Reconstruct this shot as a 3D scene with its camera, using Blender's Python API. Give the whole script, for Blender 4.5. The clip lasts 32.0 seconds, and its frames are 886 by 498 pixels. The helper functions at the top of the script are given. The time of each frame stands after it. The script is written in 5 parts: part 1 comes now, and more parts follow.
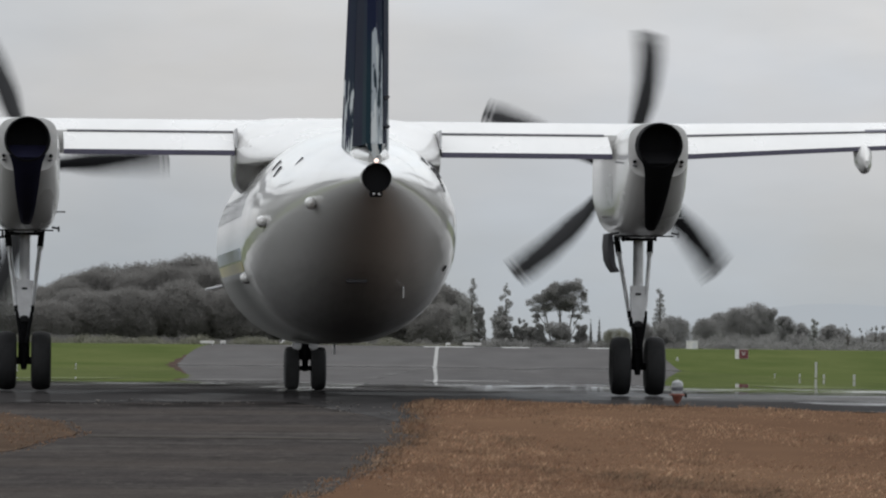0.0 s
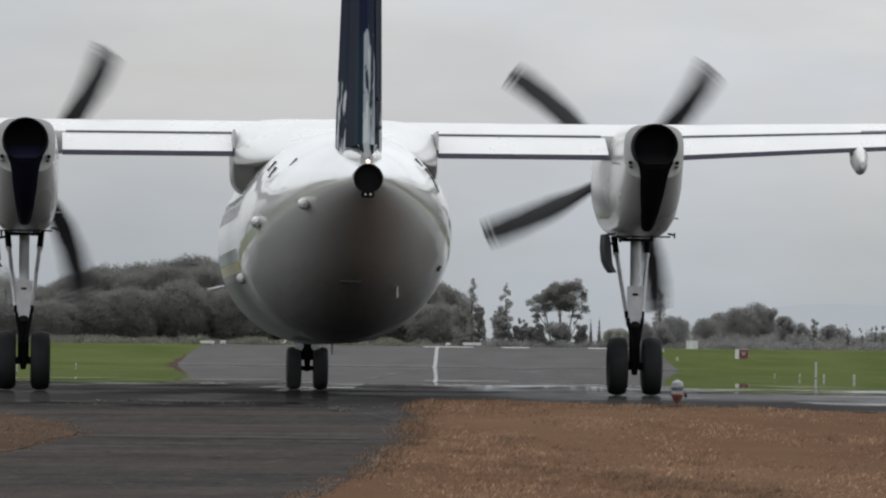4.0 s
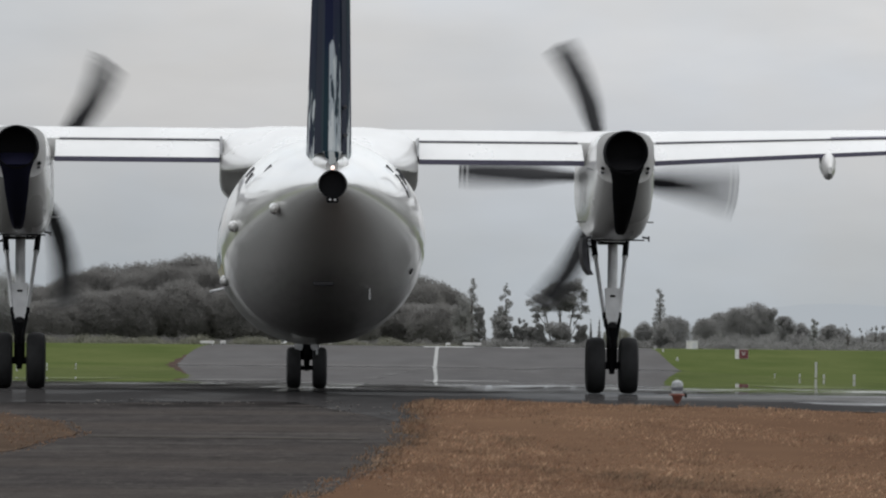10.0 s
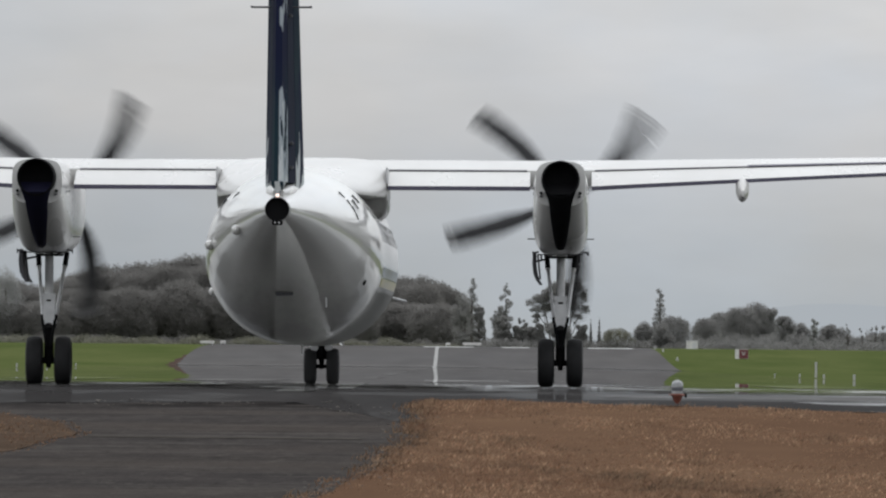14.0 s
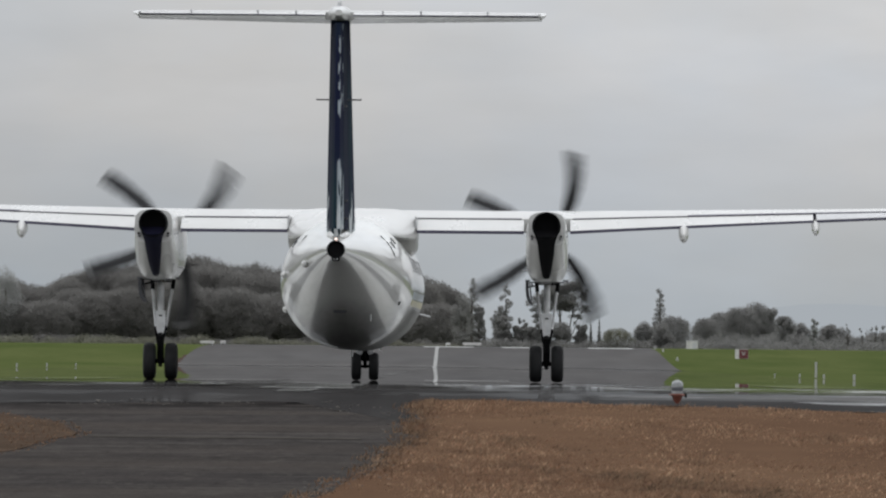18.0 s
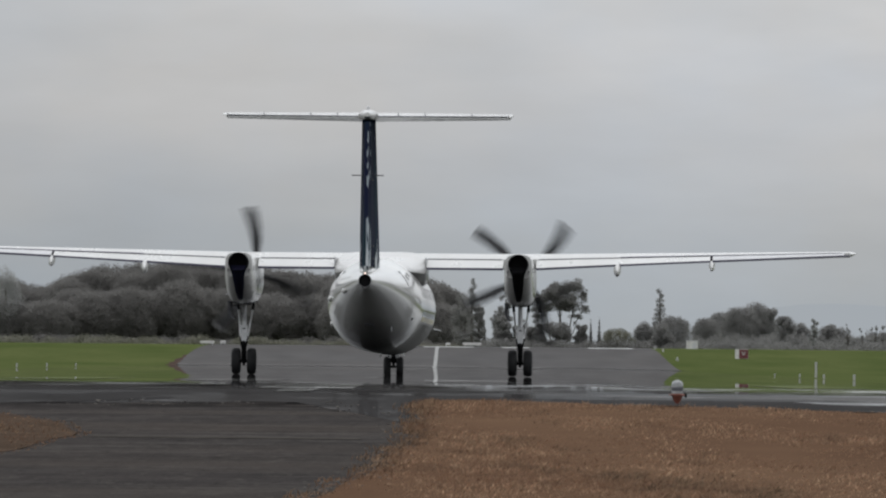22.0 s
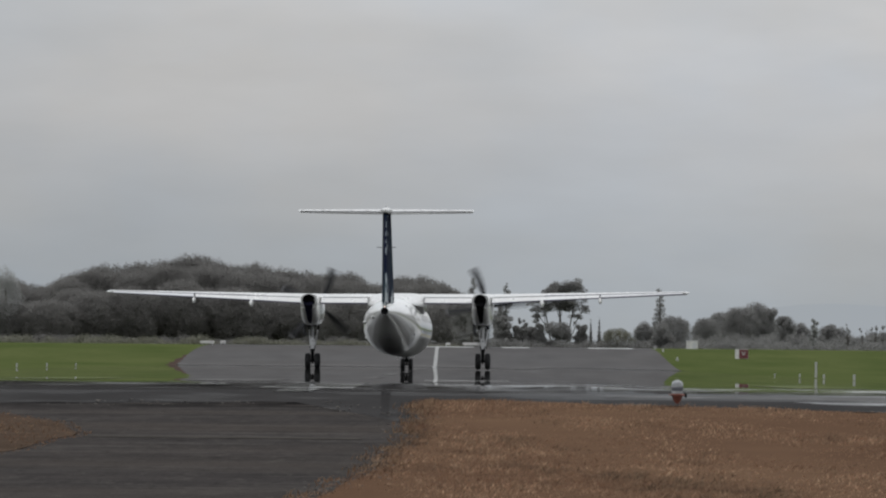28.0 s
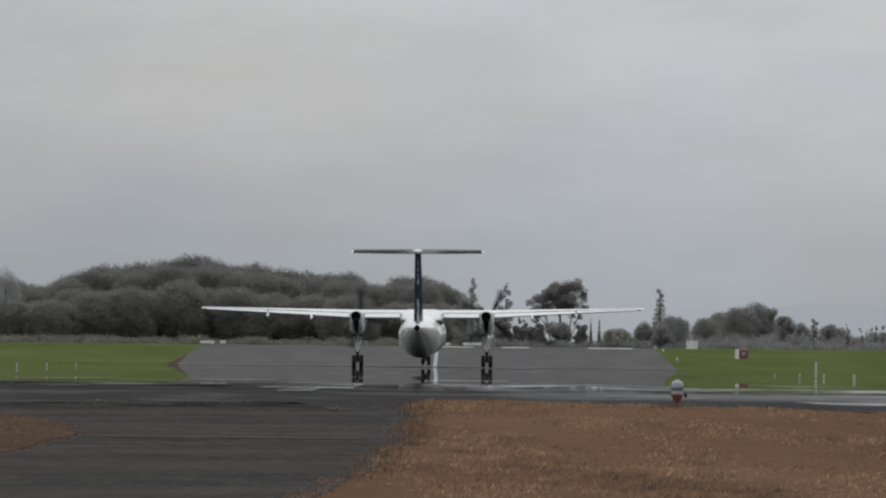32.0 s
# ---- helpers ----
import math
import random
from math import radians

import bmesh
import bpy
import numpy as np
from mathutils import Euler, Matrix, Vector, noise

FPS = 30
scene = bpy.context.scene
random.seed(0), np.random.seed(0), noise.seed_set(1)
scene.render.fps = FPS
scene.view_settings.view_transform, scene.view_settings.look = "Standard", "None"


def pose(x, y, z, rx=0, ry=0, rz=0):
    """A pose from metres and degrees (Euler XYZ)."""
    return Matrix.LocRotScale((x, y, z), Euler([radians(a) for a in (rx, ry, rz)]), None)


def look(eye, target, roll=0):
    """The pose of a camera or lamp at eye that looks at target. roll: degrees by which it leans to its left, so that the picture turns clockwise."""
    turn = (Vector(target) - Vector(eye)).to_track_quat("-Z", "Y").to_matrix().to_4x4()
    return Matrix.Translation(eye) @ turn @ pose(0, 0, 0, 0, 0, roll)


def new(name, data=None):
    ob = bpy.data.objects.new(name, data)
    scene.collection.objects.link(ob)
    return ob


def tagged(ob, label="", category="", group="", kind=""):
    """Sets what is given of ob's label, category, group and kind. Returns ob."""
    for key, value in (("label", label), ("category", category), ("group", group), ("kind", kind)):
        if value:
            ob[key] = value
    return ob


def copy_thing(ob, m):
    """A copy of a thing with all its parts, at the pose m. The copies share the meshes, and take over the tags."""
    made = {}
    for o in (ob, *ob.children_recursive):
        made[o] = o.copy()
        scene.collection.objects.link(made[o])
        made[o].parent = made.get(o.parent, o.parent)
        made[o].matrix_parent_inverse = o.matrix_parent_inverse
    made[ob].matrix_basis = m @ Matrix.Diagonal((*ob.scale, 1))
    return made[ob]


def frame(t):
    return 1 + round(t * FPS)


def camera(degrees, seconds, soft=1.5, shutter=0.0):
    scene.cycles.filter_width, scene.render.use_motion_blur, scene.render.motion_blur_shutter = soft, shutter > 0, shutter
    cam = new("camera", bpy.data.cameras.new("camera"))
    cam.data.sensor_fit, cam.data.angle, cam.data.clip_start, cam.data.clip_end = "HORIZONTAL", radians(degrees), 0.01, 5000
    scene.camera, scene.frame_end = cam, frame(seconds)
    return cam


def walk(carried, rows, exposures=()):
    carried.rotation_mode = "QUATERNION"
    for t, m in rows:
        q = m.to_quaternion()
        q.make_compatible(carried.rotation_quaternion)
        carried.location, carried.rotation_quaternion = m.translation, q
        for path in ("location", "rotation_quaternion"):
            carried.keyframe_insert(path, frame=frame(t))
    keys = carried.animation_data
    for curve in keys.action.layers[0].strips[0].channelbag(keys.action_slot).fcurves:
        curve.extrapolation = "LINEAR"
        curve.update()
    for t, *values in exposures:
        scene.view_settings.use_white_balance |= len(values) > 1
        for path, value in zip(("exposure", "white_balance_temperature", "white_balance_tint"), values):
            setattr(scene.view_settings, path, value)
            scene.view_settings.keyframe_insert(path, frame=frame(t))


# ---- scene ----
# ---- camera ----
cam = camera(5.1486, 32.0, 2.2, 0.25)
EYE = (0, 0, 0.4986)
STAND = look(EYE, (-0.104, 1000, 11.42), 0.546)
walk(cam, [(0, STAND), (32, STAND)], exposures=[(0, 0.04), (9, 0.04), (14, 0.0), (19, -0.09), (24, -0.18), (32, -0.22)])


# ---- overcast sky ----
def build_sky():
    world = bpy.data.worlds.new("overcast_sky")
    scene.world = world
    world.use_nodes = True
    nt = world.node_tree
    nt.nodes.clear()
    out = nt.nodes.new("ShaderNodeOutputWorld")
    bg = nt.nodes.new("ShaderNodeBackground")
    add = nt.nodes.new("ShaderNodeAddShader")
    bg2 = nt.nodes.new("ShaderNodeBackground")
    sky = nt.nodes.new("ShaderNodeTexSky")
    sky.sky_type = "NISHITA"
    sky.sun_disc = False
    sky.sun_elevation, sky.sun_rotation = radians(72), radians(15)
    sky.air_density, sky.dust_density = 1.0, 1.0
    bg.inputs["Strength"].default_value = 0.022
    nt.links.new(sky.outputs[0], bg.inputs["Color"])
    co = nt.nodes.new("ShaderNodeTexCoord")
    sep = nt.nodes.new("ShaderNodeSeparateXYZ")
    nt.links.new(co.outputs["Generated"], sep.inputs[0])
    ramp = nt.nodes.new("ShaderNodeValToRGB")
    ramp.color_ramp.elements[0].position = 0.0
    ramp.color_ramp.elements[0].color = (0.332, 0.378, 0.437, 1)
    ramp.color_ramp.elements[1].position = 1.0
    ramp.color_ramp.elements[1].color = (1.18, 1.20, 1.24, 1)
    for p, c in ((0.012, (0.366, 0.398, 0.451)), (0.022, (0.450, 0.464, 0.512)), (0.034, (0.515, 0.520, 0.564)), (0.10, (0.86, 0.87, 0.895)), (0.35, (1.10, 1.115, 1.14))):
        e = ramp.color_ramp.elements.new(p)
        e.color = (*c, 1)
    nt.links.new(sep.outputs["Z"], ramp.inputs[0])
    mp = nt.nodes.new("ShaderNodeMapping")
    mp.inputs["Scale"].default_value = (18, 18, 60)
    nt.links.new(co.outputs["Generated"], mp.inputs[0])
    ns = nt.nodes.new("ShaderNodeTexNoise")
    ns.inputs["Scale"].default_value, ns.inputs["Detail"].default_value = 2.2, 5
    nt.links.new(mp.outputs[0], ns.inputs["Vector"])
    mr = nt.nodes.new("ShaderNodeMapRange")
    mr.inputs["From Min"].default_value, mr.inputs["From Max"].default_value = 0.3, 0.7
    mr.inputs["To Min"].default_value, mr.inputs["To Max"].default_value = 0.93, 1.07
    nt.links.new(ns.outputs[0], mr.inputs[0])
    # thinner cloud shows a little blue, thicker cloud is warmer
    ns2 = nt.nodes.new("ShaderNodeTexNoise")
    ns2.inputs["Scale"].default_value, ns2.inputs["Detail"].default_value = 1.3, 4
    mp2 = nt.nodes.new("ShaderNodeMapping")
    mp2.inputs["Scale"].default_value = (26, 26, 44)
    nt.links.new(co.outputs["Generated"], mp2.inputs[0])
    nt.links.new(mp2.outputs[0], ns2.inputs["Vector"])
    tint = nt.nodes.new("ShaderNodeValToRGB")
    tint.color_ramp.elements[0].position, tint.color_ramp.elements[0].color = 0.36, (0.972, 1.0, 1.015, 1)
    tint.color_ramp.elements[1].position, tint.color_ramp.elements[1].color = 0.64, (1.035, 1.015, 0.975, 1)
    nt.links.new(ns2.outputs[0], tint.inputs[0])
    veil = nt.nodes.new("ShaderNodeMix")
    veil.data_type, veil.blend_type = "RGBA", "MULTIPLY"
    veil.inputs[0].default_value = 1.0
    nt.links.new(ramp.outputs[0], veil.inputs[6])
    nt.links.new(tint.outputs[0], veil.inputs[7])
    nt.links.new(veil.outputs[2], bg2.inputs["Color"])
    # the cloud is a little thinner to the right
    lean = nt.nodes.new("ShaderNodeMapRange")
    lean.inputs["From Min"].default_value, lean.inputs["From Max"].default_value = -0.05, 0.04
    lean.inputs["To Min"].default_value, lean.inputs["To Max"].default_value = 0.865, 1.0
    nt.links.new(sep.outputs["X"], lean.inputs[0])
    mul0 = nt.nodes.new("ShaderNodeMath")
    mul0.operation = "MULTIPLY"
    nt.links.new(lean.outputs[0], mul0.inputs[0])
    nt.links.new(mr.outputs[0], mul0.inputs[1])
    # and the unseen sky on the left is raised to brighten the hull's left flank
    left = nt.nodes.new("ShaderNodeMapRange")
    left.inputs["From Min"].default_value, left.inputs["From Max"].default_value = -0.95, -0.12
    left.inputs["To Min"].default_value, left.inputs["To Max"].default_value = 1.36, 1.0
    nt.links.new(sep.outputs["X"], left.inputs[0])
    mul1 = nt.nodes.new("ShaderNodeMath")
    mul1.operation = "MULTIPLY"
    nt.links.new(left.outputs[0], mul1.inputs[0])
    nt.links.new(mul0.outputs[0], mul1.inputs[1])
    nt.links.new(mul1.outputs[0], bg2.inputs["Strength"])
    nt.links.new(bg.outputs[0], add.inputs[0])
    nt.links.new(bg2.outputs[0], add.inputs[1])
    nt.links.new(add.outputs[0], out.inputs[0])
    sun = new("sun", bpy.data.lights.new("sun", "SUN"))
    sun.data.energy, sun.data.angle, sun.data.color = 0.44, radians(28), (1.0, 0.98, 0.95)
    d = Vector((math.sin(radians(15)) * math.cos(radians(72)), math.cos(radians(15)) * math.cos(radians(72)), math.sin(radians(72))))
    sun.matrix_world = look(d * 100, (0, 0, 0))


build_sky()


# ---- materials ----
class Mat:
    """A small builder for node materials."""

    def __init__(self, name, color, rough=0.6, metal=0.0, spec=0.5, coat=0.0):
        self.m = bpy.data.materials.new(name)
        self.m.use_nodes = True
        self.nt = self.m.node_tree
        self.b = self.nt.nodes["Principled BSDF"]
        self.b.inputs["Base Color"].default_value = (*color, 1)
        self.b.inputs["Roughness"].default_value = rough
        self.b.inputs["Metallic"].default_value = metal
        self.b.inputs["Specular IOR Level"].default_value = spec
        self.b.inputs["Coat Weight"].default_value = coat
        self.b.inputs["Coat Roughness"].default_value = 0.04

    def noise(self, scale, detail=4, stretch=(1, 1, 1), space="Object", rough=0.55):
        n = self.nt.nodes
        co, mp, ns = n.new("ShaderNodeTexCoord"), n.new("ShaderNodeMapping"), n.new("ShaderNodeTexNoise")
        mp.inputs["Scale"].default_value = stretch
        ns.inputs["Scale"].default_value, ns.inputs["Detail"].default_value, ns.inputs["Roughness"].default_value = scale, detail, rough
        self.nt.links.new(co.outputs[space], mp.inputs[0])
        self.nt.links.new(mp.outputs[0], ns.inputs["Vector"])
        return ns.outputs[0]

    def ramp(self, fac, stops):
        r = self.nt.nodes.new("ShaderNodeValToRGB")
        els = r.color_ramp.elements
        els[0].position, els[0].color = stops[0][0], (*stops[0][1], 1)
        els[1].position, els[1].color = stops[-1][0], (*stops[-1][1], 1)
        for p, c in stops[1:-1]:
            els.new(p).color = (*c, 1)
        self.nt.links.new(fac, r.inputs[0])
        return r.outputs[0]

    def mix(self, fac, a, b, mode="MIX"):
        x = self.nt.nodes.new("ShaderNodeMix")
        x.data_type, x.blend_type = "RGBA", mode
        for sock, v in ((x.inputs[0], fac), (x.inputs[6], a), (x.inputs[7], b)):
            if isinstance(v, (int, float)):
                sock.default_value = v
            elif isinstance(v, tuple):
                sock.default_value = (*v, 1)
            else:
                self.nt.links.new(v, sock)
        return x.outputs[2]

    def span(self, v, a, b, c, d):
        r = self.nt.nodes.new("ShaderNodeMapRange")
        for i, k in enumerate((a, b, c, d)):
            r.inputs[i + 1].default_value = k
        self.nt.links.new(v, r.inputs[0])
        return r.outputs[0]

    def color(self, sock):
        self.nt.links.new(sock, self.b.inputs["Base Color"])
        return self

    def rough(self, sock):
        self.nt.links.new(sock, self.b.inputs["Roughness"])
        return self

    def bump(self, sock, strength, dist=0.01):
        n = self.nt.nodes.new("ShaderNodeBump")
        n.inputs["Strength"].default_value, n.inputs["Distance"].default_value = strength, dist
        self.nt.links.new(sock, n.inputs["Height"])
        self.nt.links.new(n.outputs[0], self.b.inputs["Normal"])
        return self


def make_white_paint(name, shaded_keel=False):
    k = Mat(name, (0.8, 0.8, 0.79), 0.3, 0, 0.5, 0.2)
    a = k.noise(0.7, 4, (1, 0.25, 1))
    b = k.noise(9.0, 3, (1, 0.15, 1))
    c = k.mix(k.span(a, 0.35, 0.75, 0, 1), (0.575, 0.57, 0.557), (0.52, 0.515, 0.50))
    c = k.mix(k.span(b, 0.55, 0.8, 0, 0.35), c, (0.46, 0.455, 0.44))
    if shaded_keel:
        # darker towards the keel: belly shade put into the colour, with some grime
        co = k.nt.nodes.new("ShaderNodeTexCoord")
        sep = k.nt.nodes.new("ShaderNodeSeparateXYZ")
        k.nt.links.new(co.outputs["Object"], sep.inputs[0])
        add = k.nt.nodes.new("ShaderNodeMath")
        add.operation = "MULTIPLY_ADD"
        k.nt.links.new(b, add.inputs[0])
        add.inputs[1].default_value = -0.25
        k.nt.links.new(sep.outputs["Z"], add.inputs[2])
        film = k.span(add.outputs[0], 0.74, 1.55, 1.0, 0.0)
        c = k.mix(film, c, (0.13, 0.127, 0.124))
        # the keel's centre carries painted shade and the dark asphalt's reflection
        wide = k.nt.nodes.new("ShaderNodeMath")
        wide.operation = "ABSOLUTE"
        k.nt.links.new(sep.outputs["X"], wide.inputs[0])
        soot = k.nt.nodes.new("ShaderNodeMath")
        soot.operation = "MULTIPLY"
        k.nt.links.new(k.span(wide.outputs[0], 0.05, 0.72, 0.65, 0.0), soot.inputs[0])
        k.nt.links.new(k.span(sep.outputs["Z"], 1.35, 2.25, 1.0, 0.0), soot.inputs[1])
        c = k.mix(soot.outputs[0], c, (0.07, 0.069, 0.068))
        # the flanks below the cabin floor are greyer and less glossy
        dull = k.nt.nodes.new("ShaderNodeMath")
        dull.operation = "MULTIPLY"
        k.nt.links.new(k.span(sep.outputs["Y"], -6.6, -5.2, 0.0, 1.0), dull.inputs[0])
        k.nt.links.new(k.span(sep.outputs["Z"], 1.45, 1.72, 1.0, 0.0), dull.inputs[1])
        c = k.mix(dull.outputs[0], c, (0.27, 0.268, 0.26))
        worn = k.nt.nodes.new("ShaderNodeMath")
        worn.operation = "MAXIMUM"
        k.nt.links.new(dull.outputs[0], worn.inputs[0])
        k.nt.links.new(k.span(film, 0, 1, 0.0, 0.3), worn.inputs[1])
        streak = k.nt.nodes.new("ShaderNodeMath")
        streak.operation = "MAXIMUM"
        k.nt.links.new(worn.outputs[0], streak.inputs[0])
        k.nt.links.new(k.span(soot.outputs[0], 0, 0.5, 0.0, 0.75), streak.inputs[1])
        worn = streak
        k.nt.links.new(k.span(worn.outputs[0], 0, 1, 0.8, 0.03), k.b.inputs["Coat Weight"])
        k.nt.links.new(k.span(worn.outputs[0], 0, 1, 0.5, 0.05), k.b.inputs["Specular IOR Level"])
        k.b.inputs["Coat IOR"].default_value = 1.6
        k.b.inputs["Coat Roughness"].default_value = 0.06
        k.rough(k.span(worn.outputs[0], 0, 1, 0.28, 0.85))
    else:
        k.rough(k.span(a, 0.3, 0.7, 0.2, 0.36))
    k.color(c)
    return k.m


def make_fin_paint(name, pale_side=False):
    """Navy blue with a ragged pale leaf pattern that grows denser towards the foot; the rudder's starboard side is mostly pale."""
    k = Mat(name, (0.02, 0.03, 0.06), 0.85, 0, 0.03, 0.0)
    n = k.noise(2.6, 3, (2.0, 1.1, 0.7), rough=0.55)
    co = k.nt.nodes.new("ShaderNodeTexCoord")
    sep = k.nt.nodes.new("ShaderNodeSeparateXYZ")
    k.nt.links.new(co.outputs["Object"], sep.inputs[0])
    h = k.span(sep.outputs["Z"], 2.8, 4.4, 0.14, -0.15)
    add = k.nt.nodes.new("ShaderNodeMath")
    k.nt.links.new(n, add.inputs[0])
    k.nt.links.new(h, add.inputs[1])
    f = k.ramp(add.outputs[0], [(0.56, (0, 0, 0)), (0.58, (1, 1, 1))])
    t = k.mix(k.span(k.noise(0.5, 2), 0.4, 0.6, 0, 1), (0.014, 0.017, 0.04), (0.018, 0.034, 0.045))
    if pale_side:
        side = k.nt.nodes.new("ShaderNodeMath")
        side.operation = "MULTIPLY"
        k.nt.links.new(k.span(sep.outputs["X"], 0.002, 0.012, 0.0, 1.0), side.inputs[0])
        k.nt.links.new(k.span(add.outputs[0], 0.40, 0.43, 0.0, 0.9), side.inputs[1])
        t = k.mix(side.outputs[0], t, (0.36, 0.40, 0.43))
        f = k.mix(k.span(sep.outputs["X"], 0.002, 0.012, 0.0, 1.0), (0, 0, 0), f)
    k.color(k.mix(f, t, (0.5, 0.53, 0.54)))
    return k.m


def make_runway(name, low, high, grain, pale, film=(0.018, 0.018, 0.0185), soak=0.0, most=0.88):
    """A runway surface with a film of water that lies in patches and thickens along the low middle stretch."""
    k = Mat(name, low, 0.9, 0, 0.0)
    a = k.noise(0.35, 5, (1, 0.12, 1))
    b = k.noise(30, 3)
    c = k.mix(k.span(a, 0.3, 0.7, 0, 1), low, high)
    c = k.mix(k.span(b, 0.4, 0.7, 0, 0.5), c, grain)
    g = k.nt.nodes.new("ShaderNodeBsdfPrincipled")
    g.inputs["Base Color"].default_value = (*film, 1)
    g.inputs["Roughness"].default_value = 0.01
    g.inputs["IOR"].default_value = 1.2
    ripple = k.span(k.noise(0.5, 4, (0.9, 0.3, 1), rough=0.6), 0.50, 0.58, 0.008, 0.13)
    co = k.nt.nodes.new("ShaderNodeTexCoord")
    sep = k.nt.nodes.new("ShaderNodeSeparateXYZ")
    k.nt.links.new(co.outputs["Object"], sep.inputs[0])
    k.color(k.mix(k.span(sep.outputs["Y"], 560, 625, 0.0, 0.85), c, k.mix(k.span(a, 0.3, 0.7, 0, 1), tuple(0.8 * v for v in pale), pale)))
    calm = k.nt.nodes.new("ShaderNodeMath")
    calm.operation = "MULTIPLY"
    k.nt.links.new(ripple, calm.inputs[0])
    k.nt.links.new(k.span(sep.outputs["X"], -0.4, 1.6, 0.4, 1.0), calm.inputs[1])
    still = k.nt.nodes.new("ShaderNodeMath")
    still.operation = "MULTIPLY"
    k.nt.links.new(calm.outputs[0], still.inputs[0])
    k.nt.links.new(k.span(sep.outputs["Y"], 165, 200, 1.0, 0.08), still.inputs[1])
    k.nt.links.new(still.outputs[0], g.inputs["Roughness"])
    near = k.span(sep.outputs["Y"], 137, 175, soak, 1.0)
    side = k.span(sep.outputs["X"], 0.3, 4.0, 0.0, 0.3)
    kerb = k.nt.nodes.new("ShaderNodeMath")
    kerb.operation = "MULTIPLY"
    k.nt.links.new(side, kerb.inputs[0])
    k.nt.links.new(k.span(sep.outputs["Y"], 123, 128, 0.02, 1.0), kerb.inputs[1])
    top = k.nt.nodes.new("ShaderNodeMath")
    top.operation = "MAXIMUM"
    k.nt.links.new(near, top.inputs[0])
    k.nt.links.new(kerb.outputs[0], top.inputs[1])
    wet = k.span(top.outputs[0], 0.0, 1.0, 0.03, most)
    dry = k.span(sep.outputs["Y"], 585, 630, 1.0, 0.05)
    pud = k.span(k.noise(0.3, 5, (1.3, 0.4, 1), rough=0.65), 0.47, 0.58, -0.12, 0.85)
    m1 = k.nt.nodes.new("ShaderNodeMath")
    m1.operation = "MULTIPLY_ADD"
    k.nt.links.new(pud, m1.inputs[0])
    k.nt.links.new(k.span(top.outputs[0], 0.0, 1.0, 0.08, 0.6), m1.inputs[1])
    k.nt.links.new(wet, m1.inputs[2])
    m2 = k.nt.nodes.new("ShaderNodeMath")
    m2.operation, m2.use_clamp = "MULTIPLY", True
    k.nt.links.new(m1.outputs[0], m2.inputs[0])
    k.nt.links.new(dry, m2.inputs[1])
    mix = k.nt.nodes.new("ShaderNodeMixShader")
    k.nt.links.new(m2.outputs[0], mix.inputs[0])
    k.nt.links.new(k.b.outputs[0], mix.inputs[1])
    k.nt.links.new(g.outputs[0], mix.inputs[2])
    k.nt.links.new(mix.outputs[0], k.nt.nodes["Material Output"].inputs[0])
    return k.m


def make_road():
    k = Mat("worn_road_asphalt", (0.057, 0.057, 0.0551), 0.92, 0, 0.0)
    a = k.noise(0.9, 6, (1.2, 0.35, 1), rough=0.65)
    s = k.noise(1.0, 6, (0.3, 0.8, 1), rough=0.75)
    g = k.noise(40, 3)
    c = k.mix(k.span(a, 0.3, 0.7, 0, 1), (0.0418, 0.038, 0.037), (0.0684, 0.0608, 0.0579))
    c = k.mix(k.span(s, 0.50, 0.66, 0, 1.0), c, (0.095, 0.0874, 0.0817))
    f = k.noise(1.0, 4, (7, 0.8, 1), rough=0.7)
    c = k.mix(k.span(f, 0.55, 0.68, 0, 0.6), c, (0.0997, 0.0912, 0.0817))
    c = k.mix(k.span(f, 0.45, 0.32, 0, 0.5), c, (0.0228, 0.0209, 0.0199))
    crack = k.noise(1.0, 5, (0.22, 2.4, 1), rough=0.7)
    c = k.mix(k.span(crack, 0.42, 0.34, 0, 0.7), c, (0.0209, 0.019, 0.0181))
    c = k.mix(k.span(crack, 0.60, 0.70, 0, 0.6), c, (0.119, 0.106, 0.095))
    c = k.mix(k.span(k.noise(0.16, 3, (0.5, 1.0, 1)), 0.42, 0.6, 0, 0.4), c, (0.0874, 0.0741, 0.0646))
    # the last metres before the runway are broken and tarred over
    co = k.nt.nodes.new("ShaderNodeTexCoord")
    sep = k.nt.nodes.new("ShaderNodeSeparateXYZ")
    k.nt.links.new(co.outputs["Object"], sep.inputs[0])
    worn = k.nt.nodes.new("ShaderNodeMath")
    worn.operation = "MULTIPLY"
    k.nt.links.new(k.span(sep.outputs["Y"], 110, 115, 0, 1), worn.inputs[0])
    k.nt.links.new(k.span(k.noise(0.9, 5, (1, 0.6, 1), rough=0.7), 0.40, 0.52, 0, 0.85), worn.inputs[1])
    c = k.mix(worn.outputs[0], c, (0.0133, 0.0123, 0.0123))
    k.color(k.mix(k.span(g, 0.40, 0.66, 0.1, 0.6), c, (0.0209, 0.0209, 0.0209)))
    return k.m


def make_green_field():
    k = Mat("mown_green_grass", (0.06, 0.1, 0.025), 0.9, 0, 0.0)
    a = k.noise(0.09, 6, (1, 0.3, 1), rough=0.65)
    b = k.noise(2.0, 4)
    c = k.mix(k.span(a, 0.35, 0.65, 0, 1), (0.060, 0.080, 0.027), (0.098, 0.112, 0.044))
    k.color(k.mix(k.span(b, 0.4, 0.7, 0, 0.5), c, (0.052, 0.070, 0.023)))
    return k.m


